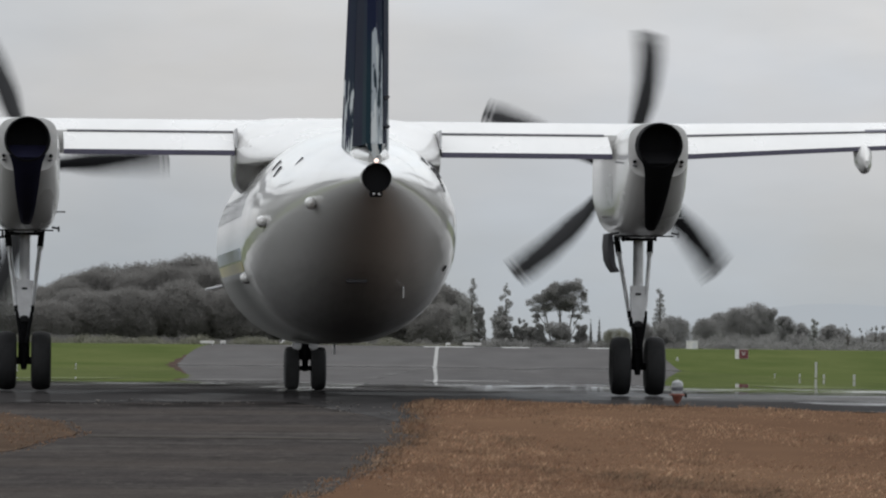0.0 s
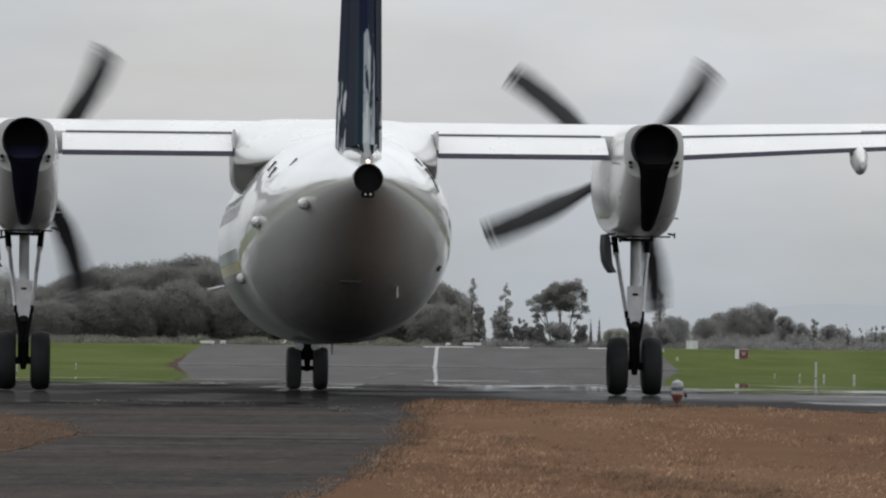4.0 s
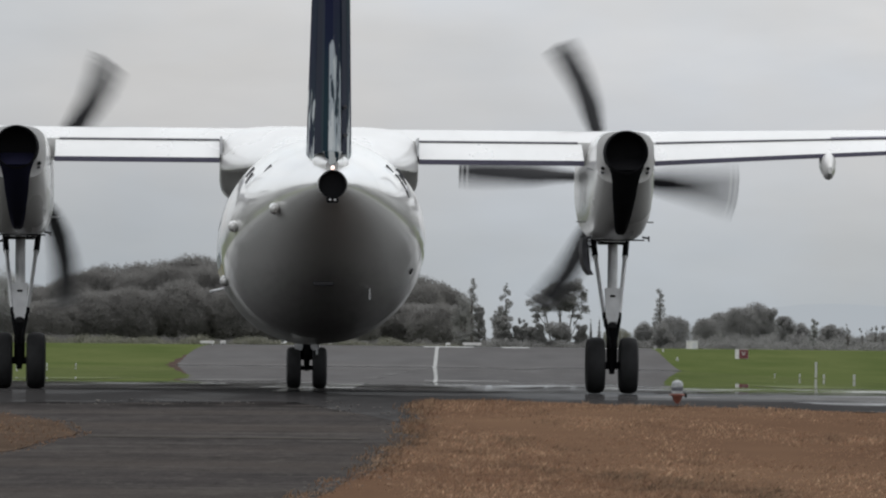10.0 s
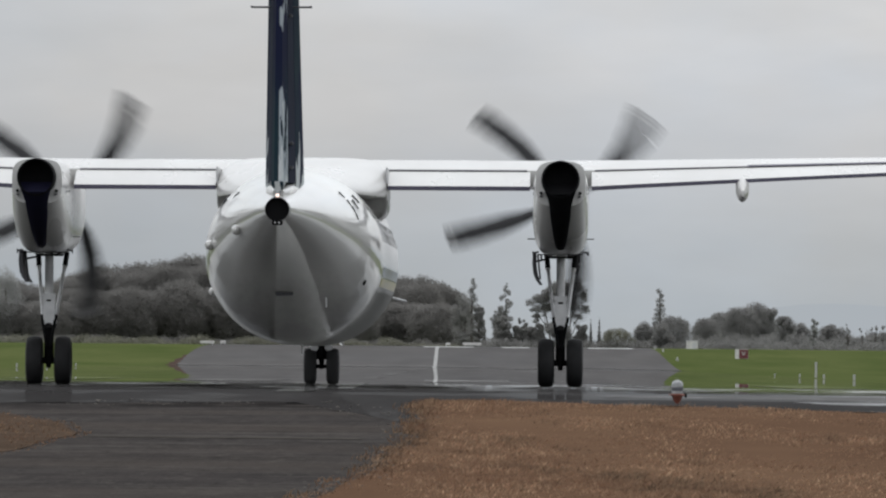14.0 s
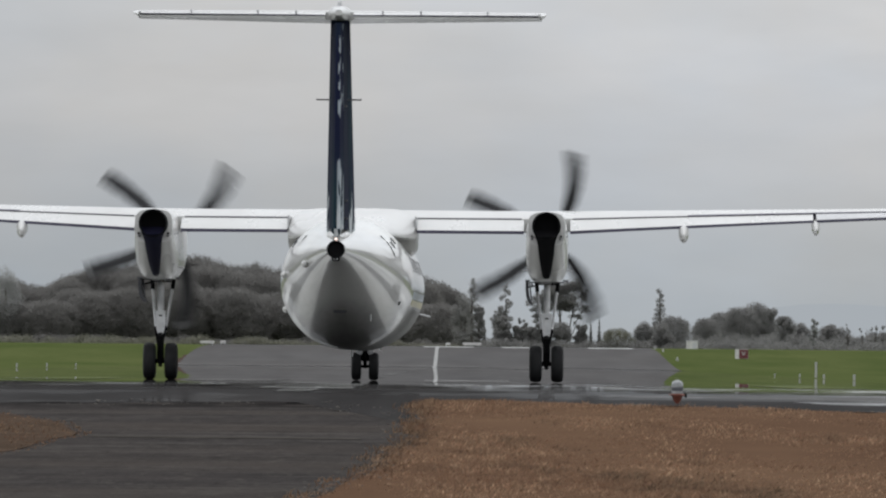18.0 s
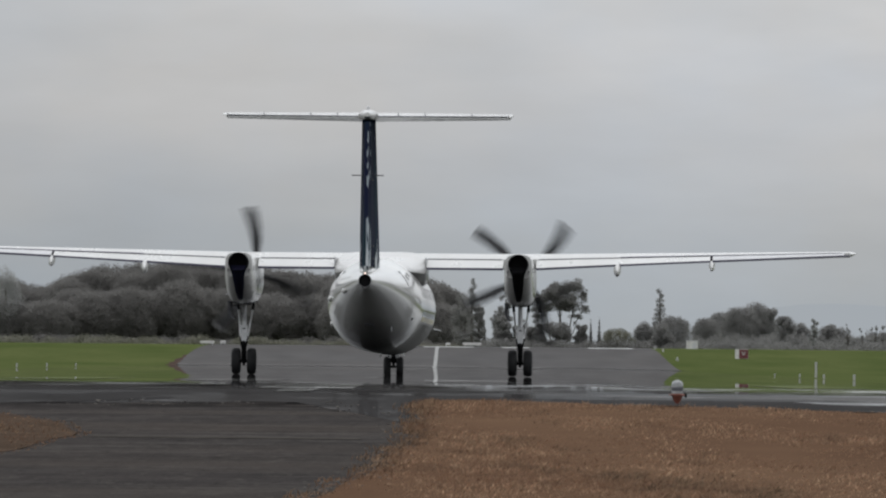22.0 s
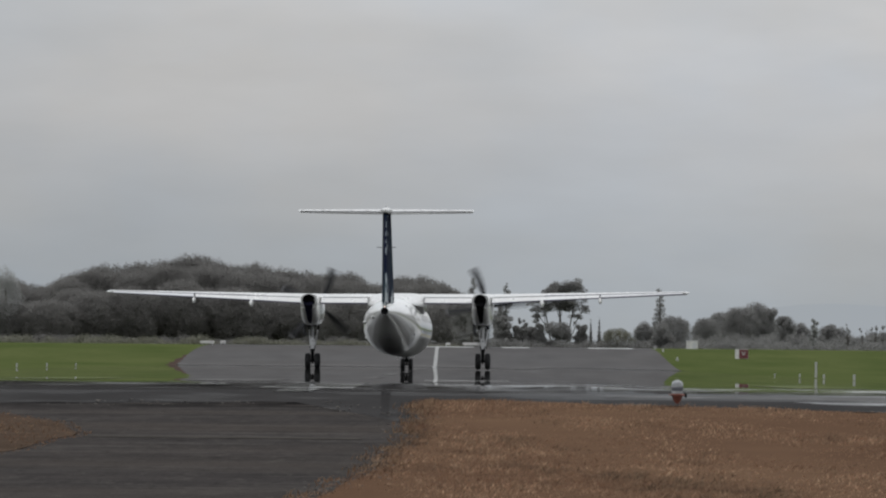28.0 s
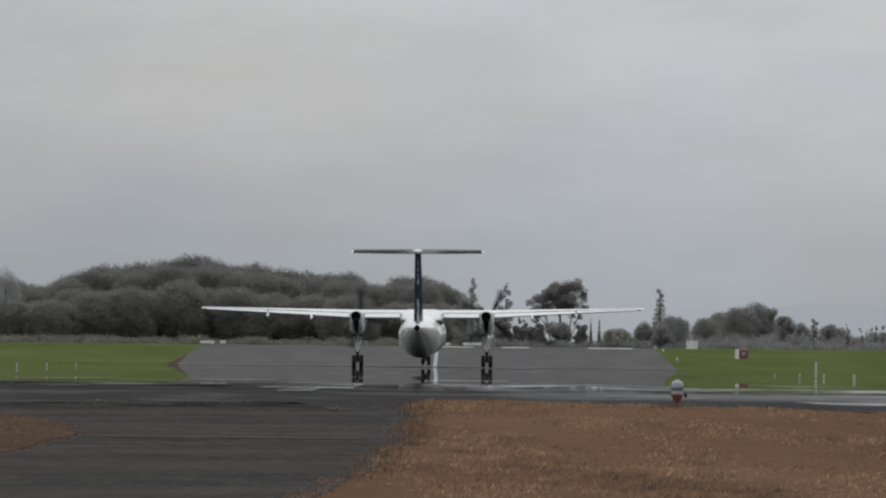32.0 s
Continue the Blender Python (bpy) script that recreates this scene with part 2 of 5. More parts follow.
def make_dry_ground():
    k = Mat("dry_thatch", (0.202, 0.119, 0.06), 0.95, 0, 0.0)
    a = k.noise(0.3, 6, (1, 0.25, 1), rough=0.65)
    b = k.noise(9, 5, rough=0.7)
    c = k.mix(k.span(a, 0.3, 0.7, 0, 1), (0.0929, 0.0544, 0.035), (0.141, 0.0871, 0.0549))
    k.color(k.mix(k.span(b, 0.48, 0.70, 0, 0.7), c, (0.0909, 0.0564, 0.039)))
    return k.m


def make_leafy(name, stops, rough=0.8):
    """Foliage or blades that differ from piece to piece."""
    k = Mat(name, stops[0], rough, 0, 0.15)
    g = k.nt.nodes.new("ShaderNodeNewGeometry")
    r = k.ramp(g.outputs["Random Per Island"], [(i / (len(stops) - 1), c) for i, c in enumerate(stops)])
    n = k.noise(0.25, 3)
    c = k.mix(k.span(n, 0.35, 0.7, 0, 0.45), r, tuple(0.8 * v for v in stops[0]))
    k.color(c)
    t = k.nt.nodes.new("ShaderNodeBsdfTranslucent")
    k.nt.links.new(c, t.inputs["Color"])
    x = k.nt.nodes.new("ShaderNodeMixShader")
    x.inputs[0].default_value = 0.65
    k.nt.links.new(k.b.outputs[0], x.inputs[1])
    k.nt.links.new(t.outputs[0], x.inputs[2])
    k.nt.links.new(x.outputs[0], k.nt.nodes["Material Output"].inputs[0])
    return k.m


def make_straw(name, k0):
    """Dead grass: each blade has its own tint, and patches run from red-brown to pale straw."""
    k = Mat(name, (0.253, 0.148, 0.09), 0.85, 0, 0.1)
    g = k.nt.nodes.new("ShaderNodeNewGeometry")
    tints = [(0.222, 0.129, 0.082), (0.323, 0.193, 0.12), (0.151, 0.089, 0.058), (0.485, 0.336, 0.215), (0.263, 0.153, 0.097), (0.101, 0.0693, 0.046), (0.404, 0.263, 0.17)]
    r = k.ramp(g.outputs["Random Per Island"], [(i / 6, tuple(k0 * v for v in c)) for i, c in enumerate(tints)])
    big = k.noise(0.8, 4, (1.0, 0.16, 1), rough=0.6)
    small = k.noise(3.2, 4, (1.0, 0.2, 1), rough=0.65)
    c = k.mix(k.span(big, 0.45, 0.62, 0, 0.65), r, (0.172, 0.0989, 0.064))
    c = k.mix(k.span(small, 0.55, 0.68, 0, 0.55), c, (0.424, 0.287, 0.185))
    c = k.mix(k.span(small, 0.44, 0.33, 0, 0.5), c, (0.192, 0.113, 0.0749))
    # dark patches put the shade of hollows in the grass into the colour
    hollow_shade = k.noise(0.55, 5, (0.9, 0.14, 1), rough=0.7)
    c = k.mix(k.span(hollow_shade, 0.55, 0.64, 0, 0.7), c, (0.078, 0.0583, 0.0404))
    fleck = k.noise(2.4, 5, (0.7, 0.10, 1), rough=0.75)
    c = k.mix(k.span(fleck, 0.53, 0.62, 0, 0.6), c, (0.0848, 0.0584, 0.041))
    k.color(c)
    t = k.nt.nodes.new("ShaderNodeBsdfTranslucent")
    k.nt.links.new(c, t.inputs["Color"])
    x = k.nt.nodes.new("ShaderNodeMixShader")
    x.inputs[0].default_value = 0.35
    k.nt.links.new(k.b.outputs[0], x.inputs[1])
    k.nt.links.new(t.outputs[0], x.inputs[2])
    k.nt.links.new(x.outputs[0], k.nt.nodes["Material Output"].inputs[0])
    return k.m


def make_plain(name, color, rough=0.5, metal=0.0, wear=0.25, scale=6.0, spec=0.5):
    k = Mat(name, color, rough, metal, spec)
    k.color(k.mix(k.span(k.noise(scale, 4), 0.35, 0.75, 0, 1), color, tuple(v * (1 - wear) for v in color)))
    return k.m


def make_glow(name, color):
    """A plain far backdrop that gives off its own light, as bright as the air before it."""
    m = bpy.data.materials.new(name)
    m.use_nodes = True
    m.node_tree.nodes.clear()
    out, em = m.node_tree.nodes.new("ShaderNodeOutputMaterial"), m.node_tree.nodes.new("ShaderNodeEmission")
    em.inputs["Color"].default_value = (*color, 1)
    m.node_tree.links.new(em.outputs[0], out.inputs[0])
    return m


WHITE = make_white_paint("white_aircraft_paint")
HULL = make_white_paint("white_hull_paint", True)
FIN = make_fin_paint("navy_fin_paint")
RUDDER = make_fin_paint("rudder_paint", True)
RUNWAY = make_runway("wet_asphalt", (0.022, 0.021, 0.021), (0.040, 0.038, 0.038), (0.060, 0.058, 0.057), (0.100, 0.096, 0.095))
WETLINE = make_runway("wet_white_line_paint", (0.50, 0.50, 0.48), (0.68, 0.68, 0.66), (0.34, 0.33, 0.32), (0.5, 0.5, 0.48), (0.52, 0.52, 0.5), 1.0, 0.985)
ROAD = make_road()
FIELD = make_green_field()
DRY = make_dry_ground()
STRAW = make_straw("straw_blades", 1.08)
DEADGRASS = make_straw("dead_brown_blades", 0.55)
# leaf colours are greyed and lightened to hold the distance haze
LEAF = [make_leafy("hazed_dark_leaves", [(0.215, 0.208, 0.198), (0.225, 0.218, 0.207), (0.235, 0.228, 0.215)]),
        make_leafy("hazed_olive_leaves", [(0.215, 0.213, 0.170), (0.223, 0.221, 0.175), (0.231, 0.228, 0.180)]),
        make_leafy("hazed_grey_leaves", [(0.268, 0.264, 0.256), (0.278, 0.274, 0.265), (0.288, 0.284, 0.274)]),
        make_leafy("hazed_silver_leaves", [(0.38, 0.382, 0.37), (0.395, 0.397, 0.383), (0.41, 0.41, 0.395)])]
BARK = make_plain("bark", (0.12, 0.11, 0.10), 0.9, 0, 0.4, 2.0, 0.1)
PAINTLINE = make_plain("worn_white_line_paint", (0.29, 0.29, 0.28), 0.7, 0, 0.35, 0.6, 0.2)
BARPAINT = make_plain("white_bar_paint", (0.46, 0.46, 0.445), 0.7, 0, 0.3, 0.6, 0.2)
RUBBER = make_plain("tyre_rubber", (0.018, 0.018, 0.019), 0.75, 0, 0.3, 12, 0.3)
HUBMETAL = make_plain("dull_wheel_metal", (0.28, 0.28, 0.29), 0.5, 0.6, 0.4, 10)
STRUT = make_plain("grey_gear_paint", (0.76, 0.76, 0.77), 0.4, 0.0, 0.3, 5)
BLACK = make_plain("black_blade_paint", (0.016, 0.016, 0.018), 0.55, 0, 0.2, 5, 0.3)
TIPBAND = make_plain("pale_tip_band_paint", (0.20, 0.20, 0.20), 0.5, 0, 0.2, 5, 0.3)
SOOT = make_plain("soot_black_metal", (0.008, 0.008, 0.009), 0.8, 0.0, 0.4, 4, 0.08)
# the port heat shield's blue sheen is put into its colour
NAVY = make_plain("blue_sheen_shroud", (0.010, 0.010, 0.026), 0.6, 0.0, 0.3, 4, 0.15)
NAVYPAINT = make_plain("plain_navy_paint", (0.016, 0.021, 0.040), 0.8, 0.0, 0.3, 1.5, 0.05)
# shade of the undersides, with a purple fringe, put into the edges' colour
EDGE = make_plain("dark_edge_shade", (0.055, 0.05, 0.085), 0.5, 0.0, 0.3, 3)
SEAM = make_plain("dark_seam", (0.10, 0.10, 0.11), 0.7, 0.0, 0.3, 3, 0.2)
GREYPAINT = make_plain("pale_grey_paint", (0.55, 0.55, 0.56), 0.35, 0.0, 0.2, 3)
GLASS = make_plain("dark_cabin_glass", (0.14, 0.15, 0.16), 0.08, 0.0, 0.1, 3)
ORANGE = make_plain("faded_orange_paint", (0.21, 0.065, 0.042), 0.6, 0.0, 0.35, 25)
RED = make_plain("red_sign_paint", (0.13, 0.028, 0.034), 0.6, 0.0, 0.3, 5)
SIGNWHITE = make_plain("white_board", (0.62, 0.61, 0.59), 0.6, 0.0, 0.25, 5)
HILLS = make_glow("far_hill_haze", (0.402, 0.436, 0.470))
LAMPGLASS = make_plain("frosted_lamp_glass", (0.30, 0.31, 0.31), 0.15, 0.0, 0.45, 30)
POSTGREY = make_plain("weathered_post_paint", (0.40, 0.40, 0.38), 0.7, 0.0, 0.3, 5)
JOINT = make_plain("worn_joint_filler", (0.080, 0.073, 0.066), 0.95, 0.0, 0.6, 3, 0.0)
BROWNVERGE = make_plain("dull_brown_thatch", (0.088, 0.063, 0.047), 0.95, 0.0, 0.45, 1.5, 0.0)
GOLD = make_plain("gold_band_paint", (0.34, 0.29, 0.07), 0.3, 0.0, 0.2, 3)
BLUEGREY = make_plain("dull_blue_band_paint", (0.36, 0.40, 0.48), 0.3, 0.0, 0.2, 3)
GRAVEL = make_plain("pale_gravel", (0.135, 0.125, 0.115), 0.95, 0.0, 0.5, 12, 0.0)


def make_beacon():
    k = Mat("lit_tail_lamp", (0.9, 0.75, 0.7), 0.3)
    k.b.inputs["Emission Color"].default_value = (1.0, 0.72, 0.62, 1)
    k.b.inputs["Emission Strength"].default_value = 1.4
    return k.m


BEACON = make_beacon()


# ---- mesh helpers ----
def finish(name, bm, material, smooth=True):
    me = bpy.data.meshes.new(name)
    bmesh.ops.recalc_face_normals(bm, faces=bm.faces[:])
    bm.to_mesh(me)
    bm.free()
    me.materials.append(material)
    if smooth:
        me.shade_smooth()
        me.set_sharp_from_angle(angle=radians(38))
    return me


def part(name, bm, material, parent=None, label="", smooth=True, at=None):
    ob = new(name, finish(name, bm, material, smooth))
    if parent:
        ob.parent = parent
    if at:
        ob.matrix_basis = at
    return tagged(ob, label)


def thing(name, label, category, group="", kind="", at=None):
    ob = new(name)
    ob.empty_display_size = 0.2
    if at:
        ob.matrix_basis = at
    return tagged(ob, label, category, group, kind)


def loft(rings, caps=True):
    bm = bmesh.new()
    rows = [[bm.verts.new(p) for p in r] for r in rings]
    n = len(rows[0])
    for a, b in zip(rows, rows[1:]):
        for i in range(n):
            bm.faces.new((a[i], a[(i + 1) % n], b[(i + 1) % n], b[i]))
    if caps:
        bm.faces.new(rows[0])
        bm.faces.new(rows[-1])
    return bm


def ring(cx, y, cz, hw, up, down, n=40, power=2.0, low=None):
    """A closed section across the body at station y; power: how square it is, low: the same for its lower half."""
    pts = []
    for i in range(n):
        a = 2 * math.pi * i / n
        c, s = math.cos(a), math.sin(a)
        e = 2.0 / (low if low and s < 0 else power)
        px = math.copysign(abs(c) ** e, c) * hw
        pz = math.copysign(abs(s) ** e, s) * (up if s > 0 else down)
        pts.append((cx + px, y, cz + pz))
    return pts


def box(bm, cx, cy, cz, sx, sy, sz, m=None):
    r = bmesh.ops.create_cube(bm, size=1.0, matrix=(m or Matrix()) @ Matrix.Translation((cx, cy, cz)) @ Matrix.Diagonal((sx, sy, sz, 1)))
    return r["verts"]


def bevelled_box(sx, sy, sz, bevel, at=(0, 0, 0)):
    bm = bmesh.new()
    box(bm, *at, sx, sy, sz)
    bmesh.ops.bevel(bm, geom=bm.edges[:], offset=bevel, segments=2, affect="EDGES")
    return bm


def rod(a, b, r0, r1=None, n=12):
    """A round bar from a to b."""
    a, b = Vector(a), Vector(b)
    r1 = r0 if r1 is None else r1
    q = (b - a).to_track_quat("Z", "Y").to_matrix().to_4x4()
    rings = []
    for p, r in ((a, r0), (b, r1)):
        rings.append([p + q.to_3x3() @ Vector((r * math.cos(2 * math.pi * i / n), r * math.sin(2 * math.pi * i / n), 0)) for i in range(n)])
    return loft(rings)


def turned(profile, n=24, axis="z", at=(0, 0, 0)):
    """A body of revolution from (radius, height) pairs."""
    rings = []
    for r, h in profile:
        pts = []
        for i in range(n):
            a = 2 * math.pi * i / n
            u, v = max(r, 0.0005) * math.cos(a), max(r, 0.0005) * math.sin(a)
            p = {"z": (u, v, h), "y": (u, h, v), "x": (h, u, v)}[axis]
            pts.append((p[0] + at[0], p[1] + at[1], p[2] + at[2]))
        rings.append(pts)
    return loft(rings)


def merge(*bms):
    """Several meshes joined into the first."""
    out = bms[0]
    for b in bms[1:]:
        me = bpy.data.meshes.new("joining")
        b.to_mesh(me)
        b.free()
        out.from_mesh(me)
        bpy.data.meshes.remove(me)
    return out


# ---- terrain ----
def smoothstep(t):
    t = min(1.0, max(0.0, t))
    return t * t * (3 - 2 * t)


CREST = 1.24


def hollow(x, y):
    """The runway and the field beside it sink a hand's depth beyond the near end."""
    deep = 0.07 * smoothstep((y - 165) / 78) + 0.00034 * max(0.0, y - 264)
    return deep * (1 - smoothstep((y - 615) / 60)) * smoothstep((x + 70) / 30) * (1 - smoothstep((x - 4) / 4))


def height(x, y):
    """The ground: it climbs from the eye to the runway, lies level, climbs to a crest and sinks behind it."""
    if y < 130:
        z = -0.0075 * (130 - max(y, -40))
    elif y < 720:
        z = CREST * smoothstep((y - 612) / 108)
    else:
        z = CREST - 0.0012 * min(y - 720, 700)
    fall = smoothstep((y - 150) / 200) * (1 - smoothstep((y - 615) / 90))
    dip = 0.065 * smoothstep((y - 121) / 75) * smoothstep((x - 2.6) / 2.6) * (1 - smoothstep((y - 615) / 90))
    return z - dip - hollow(x, y) - 0.016 * fall * min(max(x - 2.0, 0), 40)


def sheet(name, xs, ys, material, lift=0.0, skew=None, cut=None):
    """A strip of ground over a grid; skew(y) gives its left and right edge."""
    verts, faces = [], []
    for y in ys:
        lo, hi = skew(y) if skew else (xs[0], xs[-1])
        for x in xs:
            px = lo + (hi - lo) * (x - xs[0]) / (xs[-1] - xs[0])
            py = min(y, cut(px)) if cut else y
            verts.append((px, py, height(px, py) + lift))
    n = len(xs)
    for j in range(len(ys) - 1):
        for i in range(n - 1):
            a = j * n + i
            faces.append((a, a + 1, a + n + 1, a + n))
    me = bpy.data.meshes.new(name)
    me.from_pydata(verts, [], faces)
    me.materials.append(material)
    me.shade_smooth()
    return new(name, me)


def steps(a, b, d):
    n = max(1, round((b - a) / d))
    return [a + (b - a) * i / n for i in range(n + 1)]


XS = [-4000, -900, -200, -60, -30, -20] + list(range(-16, 16)) + [20, 30, 40, 60, 200, 900, 4000]
YS = [-4000, -400] + steps(-40, 130, 5) + steps(140, 200, 10) + steps(220, 590, 30) + steps(600, 730, 5) + steps(760, 1400, 40) + [2000, 3000, 4000, 4900]
tagged(sheet("ground", XS, YS, FIELD), "mown green airfield grass reaching to the far trees", "grass", "", "structure")
RUN_Y = steps(100, 130, 5) + steps(140, 200, 10) + steps(220, 590, 30) + steps(600, 730, 5) + steps(760, 1000, 40)
RUN_X = steps(-16, 15, 1)
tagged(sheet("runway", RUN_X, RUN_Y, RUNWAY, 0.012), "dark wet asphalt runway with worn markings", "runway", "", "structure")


def road_edges(y):
    """The road to the runway: its edges bend outwards towards the eye and, on the left, towards the runway."""
    near = 0.000395 * (105 - y) ** 2 if y > 60 else 0.8 + 0.0355 * (60 - y)
    return (-3.46 - (0.0060 * (y - 91) ** 2 if y > 91 else 0.025 * (91 - y)) - 0.05 * math.sin(y * 0.8),
            -0.20 - (near if y < 105 else 0) + 0.04 * math.sin(y * 0.43) + 0.04 * math.sin(y * 1.3))


def road_end(x):
    """The worn asphalt stops short of the runway, most of all at the grass corner."""
    return 118.2 - 11.5 * max(0, x + 1.75) - 1.2 * max(0, -2.5 - x) + 0.5 * math.sin(x * 2.3) + 0.3 * math.sin(x * 5.1)


tagged(sheet("road", steps(0, 1, 0.05), steps(-30, 119.0, 1), ROAD, 0.022, road_edges, road_end), "worn grey asphalt access road with tyre streaks", "road", "", "structure")


def grass_edge(x):
    return 121.6 - 1.8 * max(x - 0.5, 0) + 0.35 * math.sin(x * 2.1) + 0.25 * math.sin(x * 5.3)


def verge_right(y):
    return road_edges(y)[1], 30


def verge_left(y):
    return -30, road_edges(y)[0]


tagged(sheet("dry_verge", steps(0, 1, 0.01), steps(-30, 122, 2), DRY, 0.026, verge_right, grass_edge), "dry brown grass verge beside the road", "dry grass", "", "structure")
tagged(sheet("dry_verge", steps(0, 1, 0.04), steps(-30, 113, 2), BROWNVERGE, 0.026, verge_left), "dry brown grass verge beside the road", "dry grass", "", "structure")


def marking(name, x0, x1, y0, y1, material, label, slant=0.0):
    xs = steps(0, 1, 0.25)
    ob = sheet(name, xs, steps(y0, y1, 5), material, 0.017, lambda y: (x0 + slant * (y - y0), x1 + slant * (y - y0)))
    return tagged(ob, label, "marking", "runway markings", "structure")


marking("centre_line", -0.68, -0.44, 580, 722, PAINTLINE, "worn white runway centre line", 0.0012)


def axis(y):
    """The painted axis, which lies a little askew to the view."""
    return -2.03 + 1.40 * min(1, max(0, (y - 190) / 420))


for y0, y1, half in ((131, 143, 0.25), (145, 186, 0.7), (243, 273, 0.2), (295, 325, 0.2), (347, 377, 0.2), (399, 429, 0.2), (451, 481, 0.2), (503, 533, 0.2)):
    c = axis(y0)
    marking("centre_line", c - half, c + half, y0, y1, WETLINE, "wet white runway centre line", (axis(y1) - c) / (y1 - y0))
for i in range(4):
    for s in (-1, 1):
        a, b = sorted((-1.87 + s * (1.5 + 3.6 * i), -1.87 + s * (3.3 + 3.6 * i)))
        marking("threshold_bar", a, b, 191, 224, WETLINE, "wet white threshold bar painted on the runway")
marking("threshold_line", -0.4, 1.5, 222.5, 226.5, PAINTLINE, "worn white bar end on the runway")
for a, b in ((-1.4, 2.2), (4.2, 6.2), (10.4, 13.6)):
    marking("runway_bar", a, b, 703, 710, BARPAINT, "white painted bar across the far runway")


for a, b, y0, y1 in ((-3.3, -0.75, 90.6, 91.4),):
    ob = sheet("road_joint", steps(a, b, 0.2), steps(y0, y1, 0.7), JOINT, 0.026, None)
    tagged(ob, "pale worn joint across the road", "joint", "", "structure")


def make_puddle():
    k = Mat("shallow_puddle_water", (0.03, 0.03, 0.03), 0.2, 0, 0.35)
    k.rough(k.span(k.noise(0.8, 4, (0.8, 0.5, 1)), 0.4, 0.6, 0.25, 0.6))
    return k.m


def puddle_edges(y):
    t = (y - 120.6) / 3.0
    return 4.3 + 1.2 * (1 - t) ** 2 + 0.2 * math.sin(y * 1.7), 9.0 + 0.5 * math.sin(y)


tagged(sheet("puddle", steps(0, 1, 0.1), steps(120.6, 123.6, 0.5), make_puddle(), 0.0165, puddle_edges), "shallow rain puddle along the runway's edge", "puddle", "", "structure")


def apron_edge(y):
    """The far corner of the pavement swells out into the grass."""
    return -16.0 - 1.1 * math.sin(math.pi * min(1, max(0, (y - 582) / 172))) ** 0.8 - 0.05 * math.sin(y * 0.7), -15.9


def soil_edge(y):
    return apron_edge(y)[0] - 0.06 - 0.55 * math.sin(math.pi * min(1, max(0, (y - 585) / 75))) - 0.12 * math.sin(y * 0.5), apron_edge(y)[0] + 0.1


SOIL = make_plain("bare_red_soil", (0.085, 0.062, 0.052), 0.95, 0, 0.4, 0.8, 0.0)
tagged(sheet("pavement", steps(0, 1, 0.25), steps(583, 752, 3), RUNWAY, 0.011, apron_edge), "dark asphalt shoulder at the runway's far corner", "pavement", "", "structure")
tagged(sheet("bare_soil", steps(0, 1, 0.25), steps(586, 659, 3), SOIL, 0.008, soil_edge), "bare reddish soil along the runway's edge", "soil", "", "structure")


# ---- grass blades ----
def blades(name, count, where, tall, material, label, seed):
    rng = np.random.default_rng(seed)
    pts = where(rng, count)
    n = len(pts)
    h = tall * (0.4 + 1.3 * rng.random(n) ** 4)
    clump = np.array([noise.noise((p[0] * 0.9, p[1] * 0.09, 3.1)) for p in pts])
    h *= np.clip(0.95 + 0.9 * clump, 0.4, 1.8)
    a = rng.random(n) * 2 * math.pi
    w = 0.004 + 0.009 * rng.random(n) ** 2
    lean = (rng.random((n, 2)) - 0.5) * 1.7 * h[:, None] + np.array([0.25, 0.0]) * h[:, None]
    dx, dy = np.cos(a) * w, np.sin(a) * w
    z = np.array([height(p[0], p[1]) for p in pts])
    v = np.empty((n, 5, 3))
    v[:, 0] = np.c_[pts[:, 0] - dx, pts[:, 1] - dy, z]
    v[:, 1] = np.c_[pts[:, 0] + dx, pts[:, 1] + dy, z]
    mx, my = pts[:, 0] + lean[:, 0] * 0.35, pts[:, 1] + lean[:, 1] * 0.35
    v[:, 2] = np.c_[mx + dx * 0.7, my + dy * 0.7, z + h * 0.6]
    v[:, 3] = np.c_[mx - dx * 0.7, my - dy * 0.7, z + h * 0.6]
    v[:, 4] = np.c_[pts[:, 0] + lean[:, 0], pts[:, 1] + lean[:, 1], z + h]
    base = np.arange(n)[:, None] * 5
    quads = (base + np.array([0, 1, 2, 3])).tolist()
    tris = (base + np.array([3, 2, 4])).tolist()
    me = bpy.data.meshes.new(name)
    me.from_pydata(v.reshape(-1, 3).tolist(), [], quads + tris)
    me.materials.append(material)
    return tagged(new(name, me), label, "grass", "", "stuff")


def on_right(rng, count):
    y = 65 + 57 * rng.random(count) ** 1.45
    e = np.array([road_edges(v)[1] for v in y])
    reach = 0.047 * y
    x = e - 0.12 + (reach - e + 0.6) * rng.random(count)
    keep = np.array([noise.noise((a * 1.3, b * 0.4, 0.0)) for a, b in zip(x, y)]) > -0.43
    edge = y < np.array([grass_edge(a) for a in x]) + 0.6 * rng.random(count)
    return np.c_[x, y][keep & edge]


def on_left(rng, count):
    y = 78 + 34 * rng.random(count)
    e = np.array([road_edges(v)[0] for v in y])
    x = e + 0.12 - 2.6 * rng.random(count) ** 1.3
    return np.c_[x, y]


blades("dry_grass", 200000, on_right, 0.033, STRAW, "dry straw-brown grass blades along the road", 5)
def in_tufts(rng, count):
    spots = on_right(rng, 900)
    pick = spots[rng.integers(0, len(spots), count)]
    return pick + rng.normal(size=(count, 2)) * np.array([0.035, 0.12])


blades("dry_grass", 12000, in_tufts, 0.043, STRAW, "taller straw tufts in the dry grass", 7)


